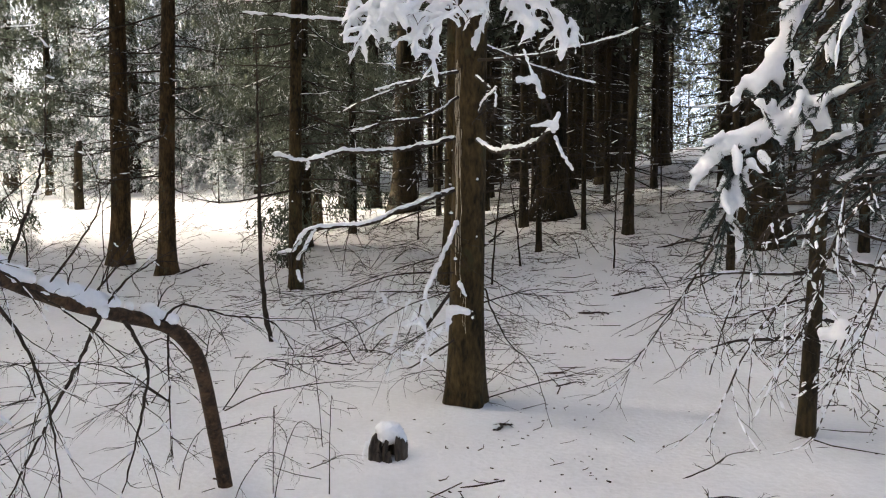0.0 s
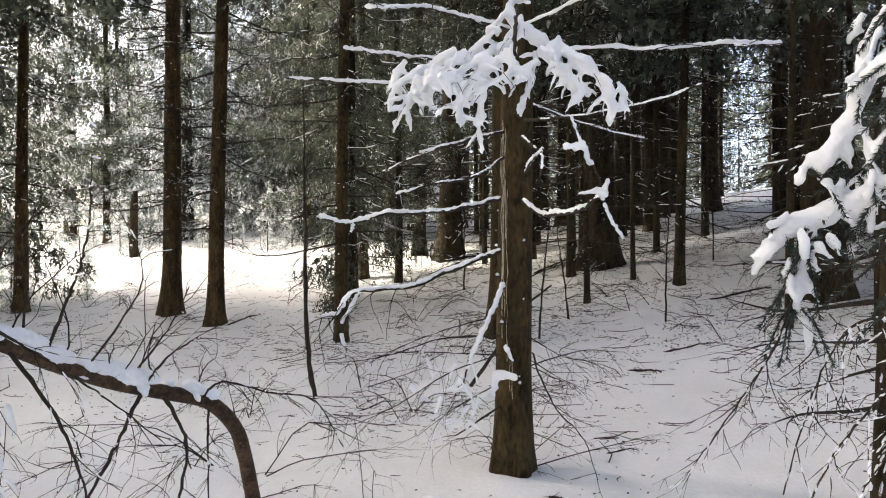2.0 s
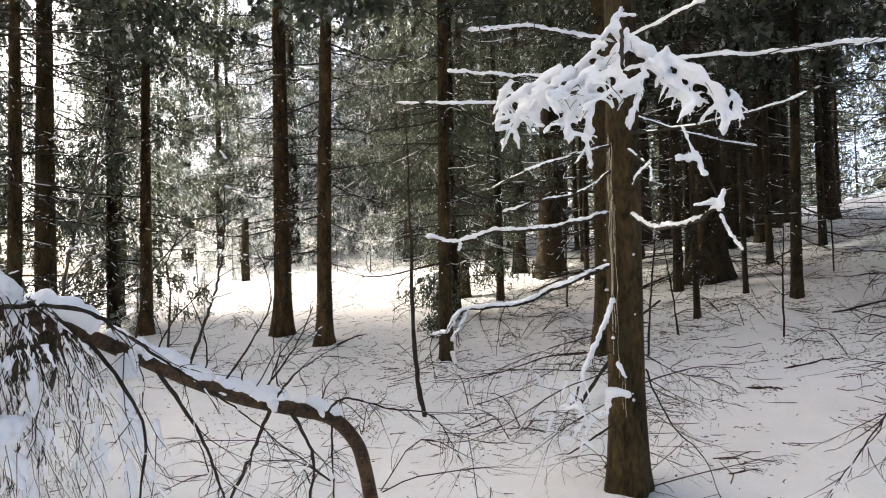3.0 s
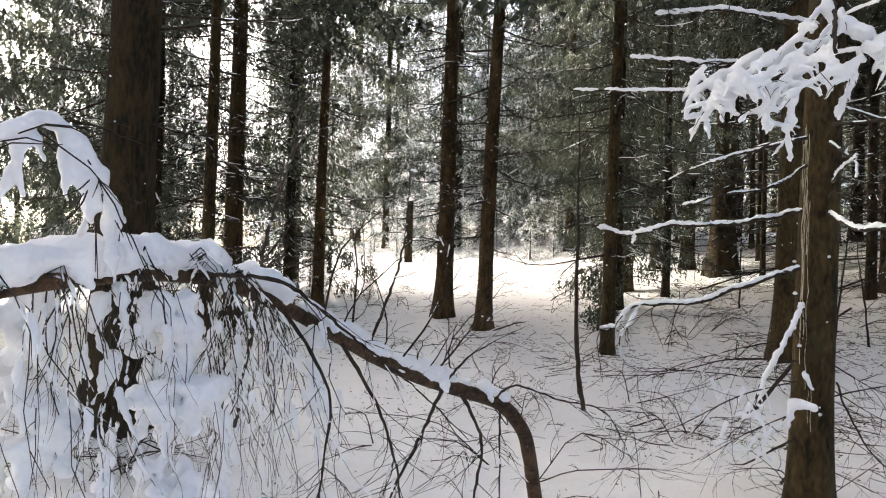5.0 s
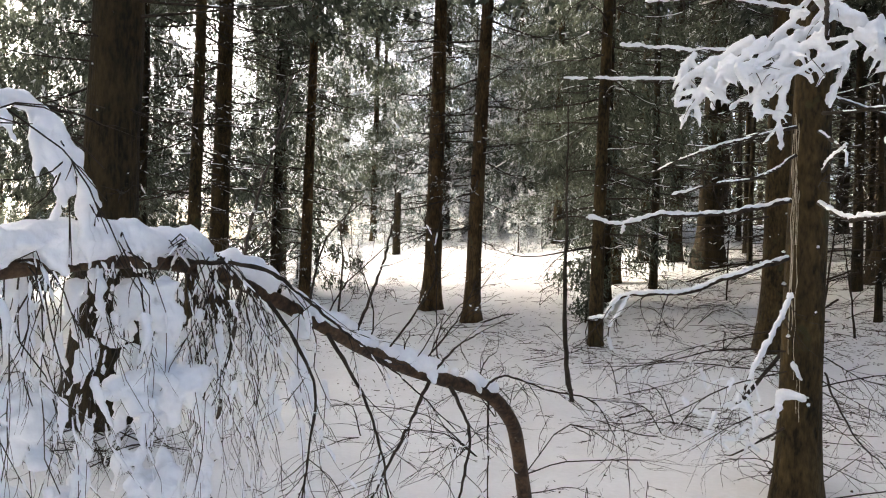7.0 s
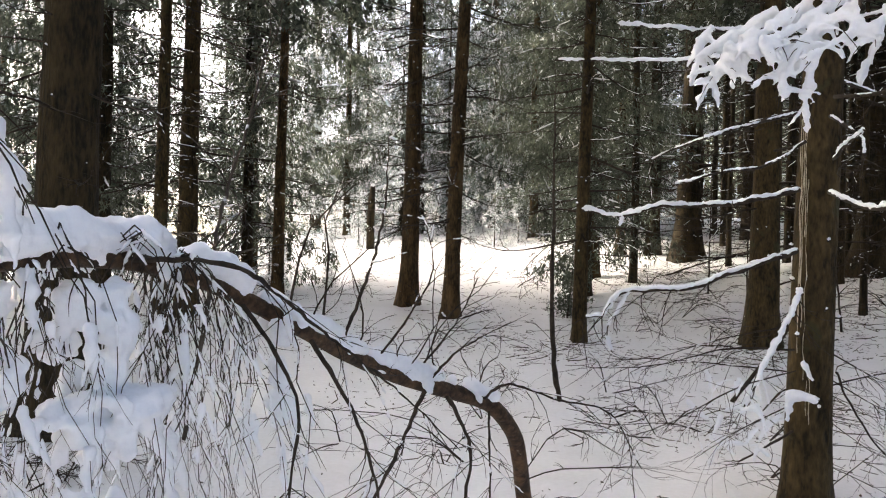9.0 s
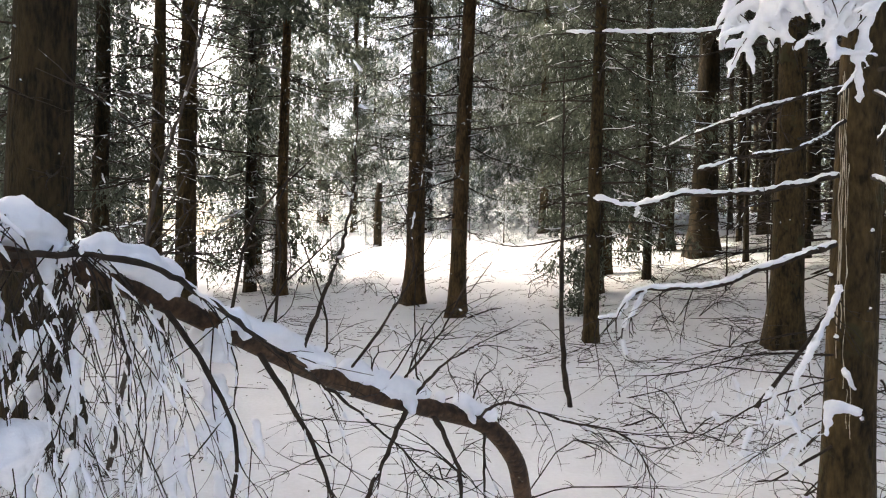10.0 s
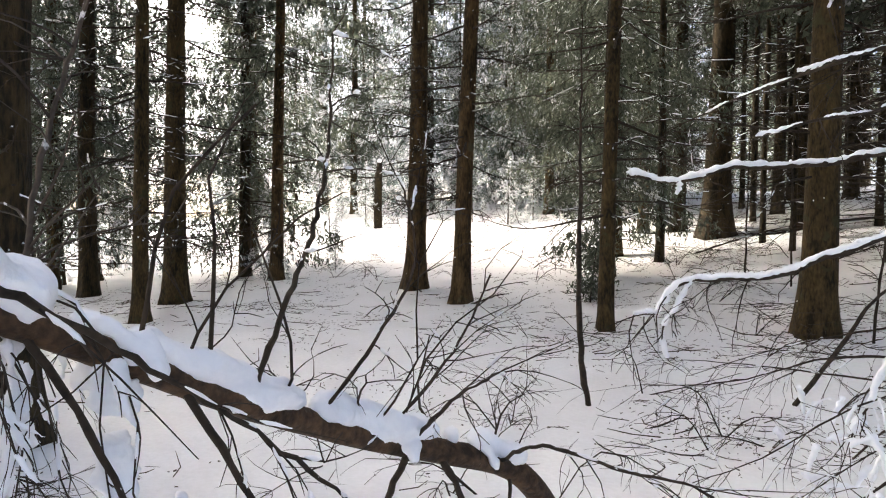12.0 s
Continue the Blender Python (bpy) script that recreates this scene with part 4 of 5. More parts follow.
# ---- thin bare sapling ----
def sapling_stem(owner, rng, pts, r0, r1, n, length, hang, thin, sides):
    """A bare stem, with each of its side twigs a part."""
    b, c = line_part("stem", pts, r0, r1, TWIG, owner, rng, "", sides)
    rad = [r0 + (r1 - r0) * i / (len(c) - 1) for i in range(len(c))]
    for _ in range(n):
        buf = Buf()
        twigs_on(buf, c, rad, rng, 1, length, hang, 3, True, thin)
        part("twig", buf, TWIG, owner)


rng = random.Random(21)
sap = thing("sapling", "thin leafless sapling leaning out of the snow", "sapling", (-1.67, 7.16, ground_z(-1.67, 7.16)))
sapling_stem(sap, rng, [(0.0, 0, -0.08), (-0.075, 0, 0.35), (-0.105, 0, 0.9), (-0.11, 0, 1.77), (-0.116, 0, 2.32), (-0.12, 0, 2.9)], 0.028, 0.005, 36, 0.35, 0.3, 0.004, 7)
sap = thing("sapling", "small green spruce sapling in the snow", "sapling", (-2.38, 11.4, ground_z(-2.38, 11.4)))
q, ln = foliage(np.random.RandomState(8), 0.12, 0.75, 22, 0.16, 40, 1.4, 0.02, 0.2)
cb = Buf()
cb.tris(q)
for l2 in ln:
    cb.tube(l2[::2], [0.008, 0.006, 0.004, 0.002], 3)
part("needles", cb, NEEDLE, sap, "drooping green needle sprays", False)
cb = Buf()
cb.tube([(-0.05, 0, -0.1), (0.0, 0, 0.4), (0.04, 0, 0.85)], [0.014, 0.010, 0.004], 6)
part("stem", cb, TWIG, sap)
for i, (x, y, h) in enumerate(((0.62, 9.4, 1.9), (2.3, 9.9, 1.6), (-0.45, 13.2, 2.4), (-2.9, 15.5, 2.8), (0.1, 12.2, 2.0), (3.9, 13.2, 2.6), (5.2, 12.1, 2.0), (-3.4, 17.5, 2.6), (2.6, 15.8, 2.4), (1.1, 10.4, 1.4), (-10.8, 16.5, 2.4), (-12.0, 13.2, 2.6), (-7.4, 21.0, 2.5), (-6.3, 23.5, 2.0), (-4.8, 22.4, 2.2), (-10.0, 17.6, 2.3))):
    sap = thing("sapling", "thin leafless sapling standing in snow", "sapling", (x, y, ground_z(x, y)), "leafless saplings")
    d = rng.uniform(-0.2, 0.2)
    sapling_stem(sap, rng, [(0, 0, -0.08), (d * 0.3, 0.02, h * 0.4), (d * 0.7, 0, h * 0.75), (d * h * 0.6, 0, h)], 0.015, 0.004, 22, 0.45, 0.2, 0.005, 5)

# ---- bent stem over the path ----
rng = random.Random(31)
arch = thing("bent_tree", "thin brown tree bent into an arch under snow", "tree", (-1.09, 3.66, ground_z(-1.09, 3.66)))
ax, ay, az = -1.09, 3.66, ground_z(-1.09, 3.66)


def at_arch(pts):
    return [(x - ax, y - ay, z - az) for x, y, z in pts]


ARCH = [(-1.09, 3.68, -0.12), (-1.125, 3.62, 0.22), (-1.138, 3.53, 0.48), (-1.13, 3.43, 0.63), (-1.135, 3.325, 0.772), (-1.2, 3.19, 0.909), (-1.325, 3.013, 0.987), (-1.432, 2.846, 1.054), (-1.497, 2.678, 1.127), (-1.533, 2.502, 1.205), (-1.592, 2.325, 1.298), (-1.663, 2.12, 1.401), (-1.689, 1.889, 1.471), (-1.689, 1.649, 1.499), (-1.68, 1.409, 1.494), (-1.72, 1.22, 1.472), (-1.80, 1.02, 1.42), (-2.0, 0.7, 1.34), (-2.4, 0.3, 1.2)]
buf = Buf()
c = curve_through(at_arch(ARCH), 5)
n = len(c)
buf.tube(c, [0.037 * (1 - 0.55 * (i / n)) * (1 + 0.06 * noise.noise((i * 0.4, 2, 2))) for i in range(n)], 12)
part("stem", buf, ARCH_BARK, arch)
line = c[int(n * 0.25):]
sb = Buf()
snow_on(sb, [p + Vector((0, 0, 0.012)) for p in line[:len(line) // 2:3]], rng, 0.036, 0.42, 10, 1.0, 8)
snow_on(sb, [p + Vector((0, 0, 0.014)) for p in line[len(line) // 2 - 3::3]], rng, 0.058, 0.2, 10, 1.0, 8)
for _ in range(40):
    p = line[rng.randrange(6, len(line) - 4)]
    finger(sb, rng, p + Vector((0, 0, 0.03)), (rng.uniform(-0.6, 0.6), rng.uniform(-0.6, 0.6), 0.2), rng.uniform(0.04, 0.13), rng.uniform(0.012, 0.030), 2.0, 5)
remesh(part("snow", sb, SNOW, arch, "thick ridge of white snow along the stem"), 0.007)
# bare twigs from the arch
for pts, r, tw, ln in (
    ([(-1.22, 3.18, 0.97), (-1.075, 3.014, 1.03), (-0.904, 3.074, 0.978), (-0.71, 3.075, 0.942), (-0.60, 3.1, 0.75)], 0.008, 12, 0.32),
    ([(-1.349, 2.95, 1.03), (-1.246, 2.88, 1.144), (-1.129, 2.90, 1.225)], 0.008, 6, 0.25),
    ([(-1.30, 3.03, 1.01), (-1.2, 2.95, 0.8), (-1.2, 2.85, 0.55), (-1.28, 2.8, 0.2)], 0.012, 14, 0.35),
    ([(-1.36, 2.95, 1.03), (-1.42, 2.8, 0.8), (-1.48, 2.6, 0.55), (-1.62, 2.5, 0.2)], 0.011, 14, 0.4),
    ([(-1.20, 3.20, 0.95), (-1.15, 3.05, 0.7), (-1.12, 3.0, 0.35)], 0.007, 8, 0.3),
    ([(-1.47, 2.50, 1.15), (-1.455, 2.54, 1.36), (-1.435, 2.622, 1.527), (-1.409, 2.629, 1.69), (-1.41, 2.646, 1.898)], 0.009, 9, 0.3),
    ([(-1.44, 2.70, 1.10), (-1.36, 2.75, 1.30), (-1.30, 2.8, 1.45), (-1.33, 2.8, 1.62)], 0.006, 9, 0.3),
    ([(-1.38, 2.87, 1.05), (-1.25, 2.9, 1.25), (-1.18, 2.95, 1.42)], 0.006, 9, 0.26),
    ([(-1.50, 2.35, 1.21), (-1.42, 2.45, 1.0), (-1.36, 2.5, 0.75), (-1.32, 2.5, 0.4)], 0.010, 14, 0.4),
    ([(-1.53, 2.10, 1.33), (-1.48, 2.2, 1.1), (-1.5, 2.2, 0.8), (-1.55, 2.2, 0.4)], 0.009, 14, 0.4),
    ([(-1.60, 1.75, 1.56), (-1.52, 1.95, 1.48), (-1.47, 2.14, 1.37), (-1.40, 2.32, 1.235), (-1.25, 2.42, 1.09), (-1.1, 2.55, 0.9)], 0.011, 12, 0.35),
):
    q = at_arch(pts)
    q[0] = tuple(min(c, key=lambda v: (v - Vector(q[0])).length))
    b, cc = line_part("branch", q, r * 0.75, 0.002, TWIG, arch, rng, "", 6, tw, ln, 0.6, 0.0022, 9, (0.3, 0.0038))
# twigs hanging in bundles like a curtain, rimed with snow
strands = []
for bundle in range(15):
    thick_bundle = bundle >= 13
    k = 58 + 3 * (bundle - 13) if thick_bundle else int(n * (0.60 + 0.31 * bundle / 13)) + rng.randrange(-2, 3)
    root = c[k] + Vector((rng.uniform(-0.06, 0.10), rng.uniform(-0.05, 0.05), rng.uniform(0.02, 0.07)))
    for i in range(15 if thick_bundle else rng.randrange(4, 10)):
        lean_x, lean_y = rng.gauss(0, 0.06), rng.gauss(0, 0.06)
        q = [c[k] + Vector((0, 0, 0.01)), root + Vector((rng.uniform(-0.03, 0.03), rng.uniform(-0.03, 0.03), rng.uniform(-0.01, 0.03)))]
        d = Vector((rng.uniform(-0.8, 0.9), rng.uniform(-0.7, 0.7), rng.uniform(-0.2, 0.4)))
        ln = rng.uniform(0.3, 1.0)
        for s in range(10):
            d = (d * 0.62 + Vector((lean_x + rng.uniform(-0.36, 0.36), lean_y + rng.uniform(-0.36, 0.36), -0.48))).normalized()
            q.append(q[-1] + d * ln / 10)
        buf = Buf()
        r = rng.uniform(0.0016, 0.0034)
        rad = [r * (1 - 0.75 * s / 11) for s in range(12)]
        buf.tube(q, rad, 4)
        twigs_on(buf, q, rad, rng, 3, 0.16, 2.5, 3, True, 0.0018)
        hanging = part("hanging_twig", buf, FROST if rng.random() < 0.35 else TWIG, arch)
        rime(hanging, rng, [q], 0.4, 0.0042)
        strands.append(q)


def clump(buf, rng, start, length, r):
    """A ragged mass of snow clinging among hanging twigs: many soft lumps, broad above and thinning down."""
    p = Vector(start)
    turn = rng.uniform(0, 3.14)
    for j in range(int(5 + length * 9)):
        t = rng.random() ** 1.3
        wide = r * 1.6 * (1 - 0.5 * t)
        a = rng.gauss(0, 0.6) * wide
        q = p + Vector((math.cos(turn) * a, math.sin(turn) * a + rng.gauss(0, 0.25) * wide, -length * t * 0.9))
        finger(buf, rng, q, (rng.uniform(-0.4, 0.4), rng.uniform(-0.3, 0.3), -1), rng.uniform(0.04, 0.15), r * rng.uniform(0.36, 0.8) * (1 - 0.3 * t), 0.3, 6)


sb = Buf()
for x, y, z, ln, r in (
    (-1.79, 1.34, 1.49, 0.44, 0.050), (-1.86, 1.29, 1.47, 0.48, 0.056), (-1.70, 1.46, 1.49, 0.23, 0.036), (-1.67, 1.61, 1.46, 0.39, 0.056), (-1.63, 1.68, 1.46, 0.48, 0.052),
    (-1.62, 1.63, 1.24, 0.39, 0.060), (-1.58, 1.68, 1.32, 0.34, 0.055), (-1.73, 1.80, 1.44, 0.34, 0.034), (-1.74, 2.23, 1.35, 0.40, 0.030), (-1.59, 2.29, 1.32, 0.46, 0.040),
    (-1.57, 2.30, 1.10, 0.16, 0.045), (-1.77, 1.34, 1.22, 0.34, 0.063), (-1.69, 1.37, 1.05, 0.34, 0.057), (-1.84, 1.26, 1.10, 0.46, 0.066), (-1.58, 1.56, 1.00, 0.32, 0.051),
    (-1.55, 1.71, 0.93, 0.30, 0.046), (-1.67, 1.50, 0.86, 0.34, 0.057), (-1.62, 2.16, 1.33, 0.34, 0.030), (-1.73, 1.95, 1.24, 0.34, 0.042), (-1.81, 1.38, 0.76, 0.34, 0.060), (-1.64, 1.87, 0.82, 0.34, 0.040),
    (-1.86, 1.34, 0.90, 0.40, 0.066), (-1.92, 1.38, 1.30, 0.45, 0.060), (-1.74, 1.42, 0.62, 0.30, 0.060),
):
    clump(sb, rng, (x - ax, y - ay, z - az), ln, r)
for q in strands:
    if rng.random() < 0.7:
        k = rng.randrange(3, 10)
        finger(sb, rng, q[k], q[k + 1] - q[k], rng.uniform(0.04, 0.14), rng.uniform(0.006, 0.016), 0.2, 5)
remesh(part("snow", sb, SNOW, arch, "hanging pillows of soft white snow"), 0.007)
# upright zigzag shoots off the stem
for i in range(11):
    k = int(n * (0.27 + 0.30 * i / 11)) + rng.randrange(0, 3)
    q = [c[k]]
    d = Vector((rng.uniform(-0.4, 0.7), rng.uniform(-0.4, 0.6), 1.0)).normalized()
    ln = rng.uniform(0.18, 0.55)
    for s in range(5):
        d = (d + Vector((rng.uniform(-0.55, 0.55), rng.uniform(-0.4, 0.4), rng.uniform(-0.25, 0.3)))).normalized()
        q.append(q[-1] + d * ln / 5)
    buf = Buf()
    r = rng.uniform(0.0028, 0.0052)
    rad = [r * (1 - 0.6 * s / 5) for s in range(6)]
    buf.tube(q, rad, 5)
    twigs_on(buf, q, rad, rng, 4, 0.2, 0.3, 3, True, 0.002)
    part("shoot", buf, TWIG, arch)
# a bent twig heavy with snow above
b, c2 = line_part("branch", at_arch([(-1.936, 1.015, 1.49), (-1.741, 1.112, 1.745), (-1.647, 1.168, 1.822), (-1.648, 1.245, 1.846), (-1.621, 1.303, 1.805), (-1.598, 1.348, 1.715), (-1.618, 1.426, 1.62)]), 0.006, 0.003, TWIG, arch, rng, "", 5, 8, 0.2, 1.2)
sb = Buf()
sb.tube([p + Vector((0, 0, 0.012)) for p in c2[3:]], [0.020 + 0.014 * noise.noise((i * 0.45, 1, 7)) for i in range(len(c2) - 3)], 8, 0.4, 3)
for _ in range(9):
    finger(sb, rng, c2[rng.randrange(8, len(c2))], (rng.uniform(-0.3, 0.3), rng.uniform(-0.3, 0.3), -1), rng.uniform(0.08, 0.26), rng.uniform(0.010, 0.020), 0.2, 6)
remesh(part("snow", sb, SNOW, b, "heavy snow bending the twig over"), 0.006)
sticks(b, rng, [c2], 26, 0.3, 0.0026)
# a rimed forked branch beside the thick trunk
b, c2 = line_part("branch", at_arch([(-1.95, 2.3, 0.9), (-1.923, 2.367, 1.29), (-1.919, 2.403, 1.521), (-1.889, 2.423, 1.725), (-1.838, 2.449, 1.9), (-1.80, 2.5, 2.2)]), 0.008, 0.004, FROST, arch, rng, "", 5, 18, 0.4, 0.2)

# ---- snow-laden spruce beside the path ----
rng = random.Random(41)
right = thing("young_spruce", "young spruce weighed down by thick white snow", "spruce tree", (1.75, 1.95, ground_z(1.75, 1.95)))
rx, ry, rz = 1.75, 1.95, ground_z(1.75, 1.95)


def at_right(pts):
    return [(x - rx, y - ry, z - rz) for x, y, z in pts]


buf = Buf()
buf.tube([(0, 0, -0.1), (0.02, 0, 1.0), (-0.02, 0, 2.2), (0, 0.02, 3.6)], [0.06, 0.05, 0.03, 0.008], 10)
part("trunk", buf, BARK_DARK, right)
nb = Buf()
nrng = np.random.RandomState(3)


def needled(pts, n, length, width=0.0022):
    """Needles standing off a twig, thin as blades."""
    c = np.array([tuple(p) for p in curve_through(pts, 6)])
    k = nrng.randint(0, len(c) - 1, n)
    p = c[k] + (c[k + 1] - c[k]) * nrng.rand(n, 1)
    way = c[k + 1] - c[k]
    way /= np.linalg.norm(way, axis=1)[:, None] + 1e-9
    o = nrng.normal(size=(n, 3))
    o -= way * np.sum(o * way, 1)[:, None]
    o /= np.linalg.norm(o, axis=1)[:, None]
    d = o * 0.75 + way * 0.65
    w = np.cross(d, nrng.normal(size=(n, 3)))
    w *= width / (np.linalg.norm(w, axis=1)[:, None] + 1e-9)
    nb.tris(np.stack([p - w, p + d * length, p + w], 1))


sb, tb = Buf(), Buf()
AXES = (
    ([(1.75, 1.95, 2.7), (1.3, 2.2, 2.45), (1.095, 2.3, 2.157), (1.048, 2.3, 1.988), (1.0, 2.3, 1.861), (0.95, 2.3, 1.784), (0.89, 2.3, 1.754)], 0.035),
    ([(1.75, 1.95, 1.95), (1.3, 2.1, 1.80), (1.1, 2.2, 1.70), (1.042, 2.25, 1.664), (0.962, 2.3, 1.618), (0.842, 2.3, 1.562), (0.80, 2.3, 1.535)], 0.036),
    ([(0.90, 2.3, 1.58), (0.881, 2.3, 1.526), (0.869, 2.3, 1.439), (0.84, 2.27, 1.33)], 0.026),
    ([(1.75, 1.95, 2.3), (1.4, 2.1, 2.15), (1.2, 2.2, 2.0), (1.08, 2.25, 1.84), (1.02, 2.27, 1.72)], 0.013),
    ([(1.75, 1.95, 2.9), (1.5, 2.2, 2.6), (1.3, 2.3, 2.25), (1.2, 2.3, 2.0)], 0.012),
)
finger(sb, rng, (0.975 - rx, 1.78 - ry, 1.165 - rz), (0.1, 0, -1), 0.09, 0.027, 0)
finger(sb, rng, (0.925 - rx, 1.80 - ry, 1.125 - rz), (1, 0, -0.1), 0.06, 0.016, 0)
for pts, r in AXES:
    c = curve_through(at_right([(x + 0.035, y, z + 0.04) for x, y, z in pts]), 6)
    m = len(c)
    tb.tube(c, [0.008 * (1 - 0.7 * i / m) for i in range(m)], 5)
    sb.tube([p + Vector((0, 0, r * 0.6)) for p in c[m // 4:]], [r * (0.8 + 0.45 * noise.noise((i * 0.35, r * 90, 1))) * (1 if i < (m - m // 4) * 0.8 else 0.65) * min(1.0, 0.3 + i * 0.12) for i in range(m - m // 4)], 9, 0.35, r * 90)
    for _ in range(14):
        k = rng.randrange(m // 4, m)
        e = c[k] + Vector((rng.uniform(-0.14, 0.10), rng.uniform(-0.10, 0.10), rng.uniform(-0.20, -0.02)))
        mid = (c[k] + e) * 0.5 + Vector((0, 0, 0.03))
        tb.tube([c[k], mid, e], [0.003, 0.0025, 0.0015], 4)
        needled([c[k], mid, e], 150, 0.018)
        if rng.random() < 0.45:
            finger(sb, rng, mid + Vector((0, 0, 0.012)), e - mid, (e - mid).length, 0.014, 0.1, 4)
    needled(c[m // 3:], 500, 0.018)
    for _ in range(6):
        k = rng.randrange(m // 3, m)
        finger(sb, rng, c[k] + Vector((0, 0, r * 0.3)), (rng.uniform(-1, 0.4), rng.uniform(-0.5, 0.5), -0.5), rng.uniform(0.06, 0.14), r * 0.5, 0.6, 5)
for _ in range(110):
    p = Vector((rng.uniform(-0.66, -0.05), rng.uniform(-0.1, 0.45), rng.uniform(1.45, 2.5)))
    e = p + Vector((rng.uniform(-0.22, -0.02), rng.uniform(-0.08, 0.08), rng.uniform(-0.26, -0.06)))
    q = p + Vector((rng.uniform(0.05, 0.25), rng.uniform(-0.05, 0.05), rng.uniform(0.0, 0.12)))
    tb.tube([q, p, e], [0.004, 0.003, 0.0015], 4)
    needled([q, p, e], 260, 0.019)
    if rng.random() < 0.12:
        finger(sb, rng, p + Vector((0, 0, 0.012)), e - p, (e - p).length * 0.8, rng.uniform(0.010, 0.022), 0.1, 5)
part("branch", tb, TWIG, right)
part("needles", nb, NEEDLE_DARK, right, "dark blue-green needles touched with frost", False)
remesh(part("snow", sb, SNOW, right, "heavy pillows of snow on the boughs"), 0.007)
for pts, r, tw in (
    ([(1.75, 1.95, 1.5), (1.044, 1.7, 1.503), (0.892, 1.7, 1.439), (0.764, 1.7, 1.401), (0.689, 1.7, 1.271), (0.623, 1.7, 1.049)], 0.006, 8),
    ([(1.75, 1.95, 1.4), (1.014, 1.65, 1.476), (0.868, 1.65, 1.339), (0.795, 1.65, 1.264), (0.685, 1.65, 1.111), (0.603, 1.65, 0.905)], 0.006, 8),
    ([(1.75, 1.95, 1.45), (0.942, 1.6, 1.511), (0.864, 1.6, 1.391), (0.797, 1.6, 1.195), (0.727, 1.6, 1.072)], 0.0055, 8),
    ([(1.75, 1.95, 1.2), (1.1, 1.7, 1.30), (0.95, 1.65, 1.15), (0.86, 1.65, 0.95)], 0.0055, 8),
    ([(1.75, 1.95, 1.3), (1.15, 1.8, 1.36), (1.0, 1.75, 1.20), (0.9, 1.7, 1.02)], 0.005, 7),
):
    b, c = line_part("branch", at_right(pts), r * 0.75, 0.0015, TWIG, right, rng, "rimed drooping branch", 5, tw * 2, 0.2, 1.0, 0.002, 9, (0.85, 0.0027))
b, c = line_part("branch", at_right([(1.3, 2.15, 1.6), (0.948, 2.3, 1.491), (0.794, 2.2, 1.289), (0.696, 2.2, 1.137), (0.572, 2.2, 0.958)]), 0.005, 0.0015, TWIG, right, rng, "", 5, 22, 0.22, 1.0, 0.002, 9, (0.4, 0.0025))

# ---- stumps ----
rng = random.Random(51)
st = thing("tree_stump", "small rotten stump with a snow cap", "tree stump", (-0.30, 4.07, ground_z(-0.30, 4.07)))
for i in range(17):
    a = i * 0.37 + rng.uniform(-0.15, 0.15)
    buf = Buf()
    far = rng.uniform(0.7, 1.15)
    x, y, h = 0.085 * far * math.cos(a), 0.06 * far * math.sin(a), rng.uniform(0.05, 0.15)
    r = rng.uniform(0.011, 0.030)
    tip = Vector((rng.uniform(-0.02, 0.02), rng.uniform(-0.015, 0.015), 0))
    buf.tube([(x * 1.15, y * 1.15, -0.06), Vector((x * 1.04, y, h * 0.4)), Vector((x, y, h * 0.75)) + tip * 0.6, Vector((x * 0.95, y, h)) + tip], [r * 1.25, r, r * 0.85, r * 0.3], 6, 0.9, i * 3.1)
    part("wood_shard", buf, STUMP, st, "", False)
sb = Buf()
sb.tube([(-0.03, 0, 0.09), (-0.01, 0, 0.13), (0.01, 0, 0.165), (0.02, 0, 0.20)], [0.05, 0.078, 0.068, 0.03], 12, 0.5, 2)
sb.tube([(0.05, 0.02, 0.07), (0.055, 0.01, 0.11), (0.05, 0.01, 0.14)], [0.03, 0.045, 0.02], 10, 0.5, 4)
sb.tube([(-0.12, 0.03, -0.03), (-0.095, 0.02, 0.05), (-0.06, 0.01, 0.10)], [0.05, 0.045, 0.03], 10, 0.5, 7)
remesh(part("snow_cap", sb, SNOW, st, "rounded white snow cap"), 0.008)
for x, y, r, h in ((-10.6, 21.5, 0.12, 2.0), (-12.6, 19.2, 0.10, 0.6), (-12.2, 19.3, 0.07, 0.5)):
    st = thing("tree_stump", "broken brown stump in bright snow", "tree stump", (x, y, ground_z(x, y)))
    buf = Buf()
    buf.tube([(0, 0, -0.1), (0, 0, h * 0.3), (0.02, 0, h * 0.8), (0.05, 0, h)], [r * 1.25, r, r * 0.95, r * 0.6], 12, 0.25, x)
    part("wood", buf, BARK_DARK, st)
    sb = Buf()
    sb.tube([(0.04, 0, h - 0.02), (0.05, 0, h + 0.05), (0.05, 0, h + 0.09)], [r * 0.62, r * 0.55, r * 0.2], 9, 0.2, y)
    part("snow_cap", sb, SNOW, st)

# ---- fallen branches ----
rng = random.Random(61)
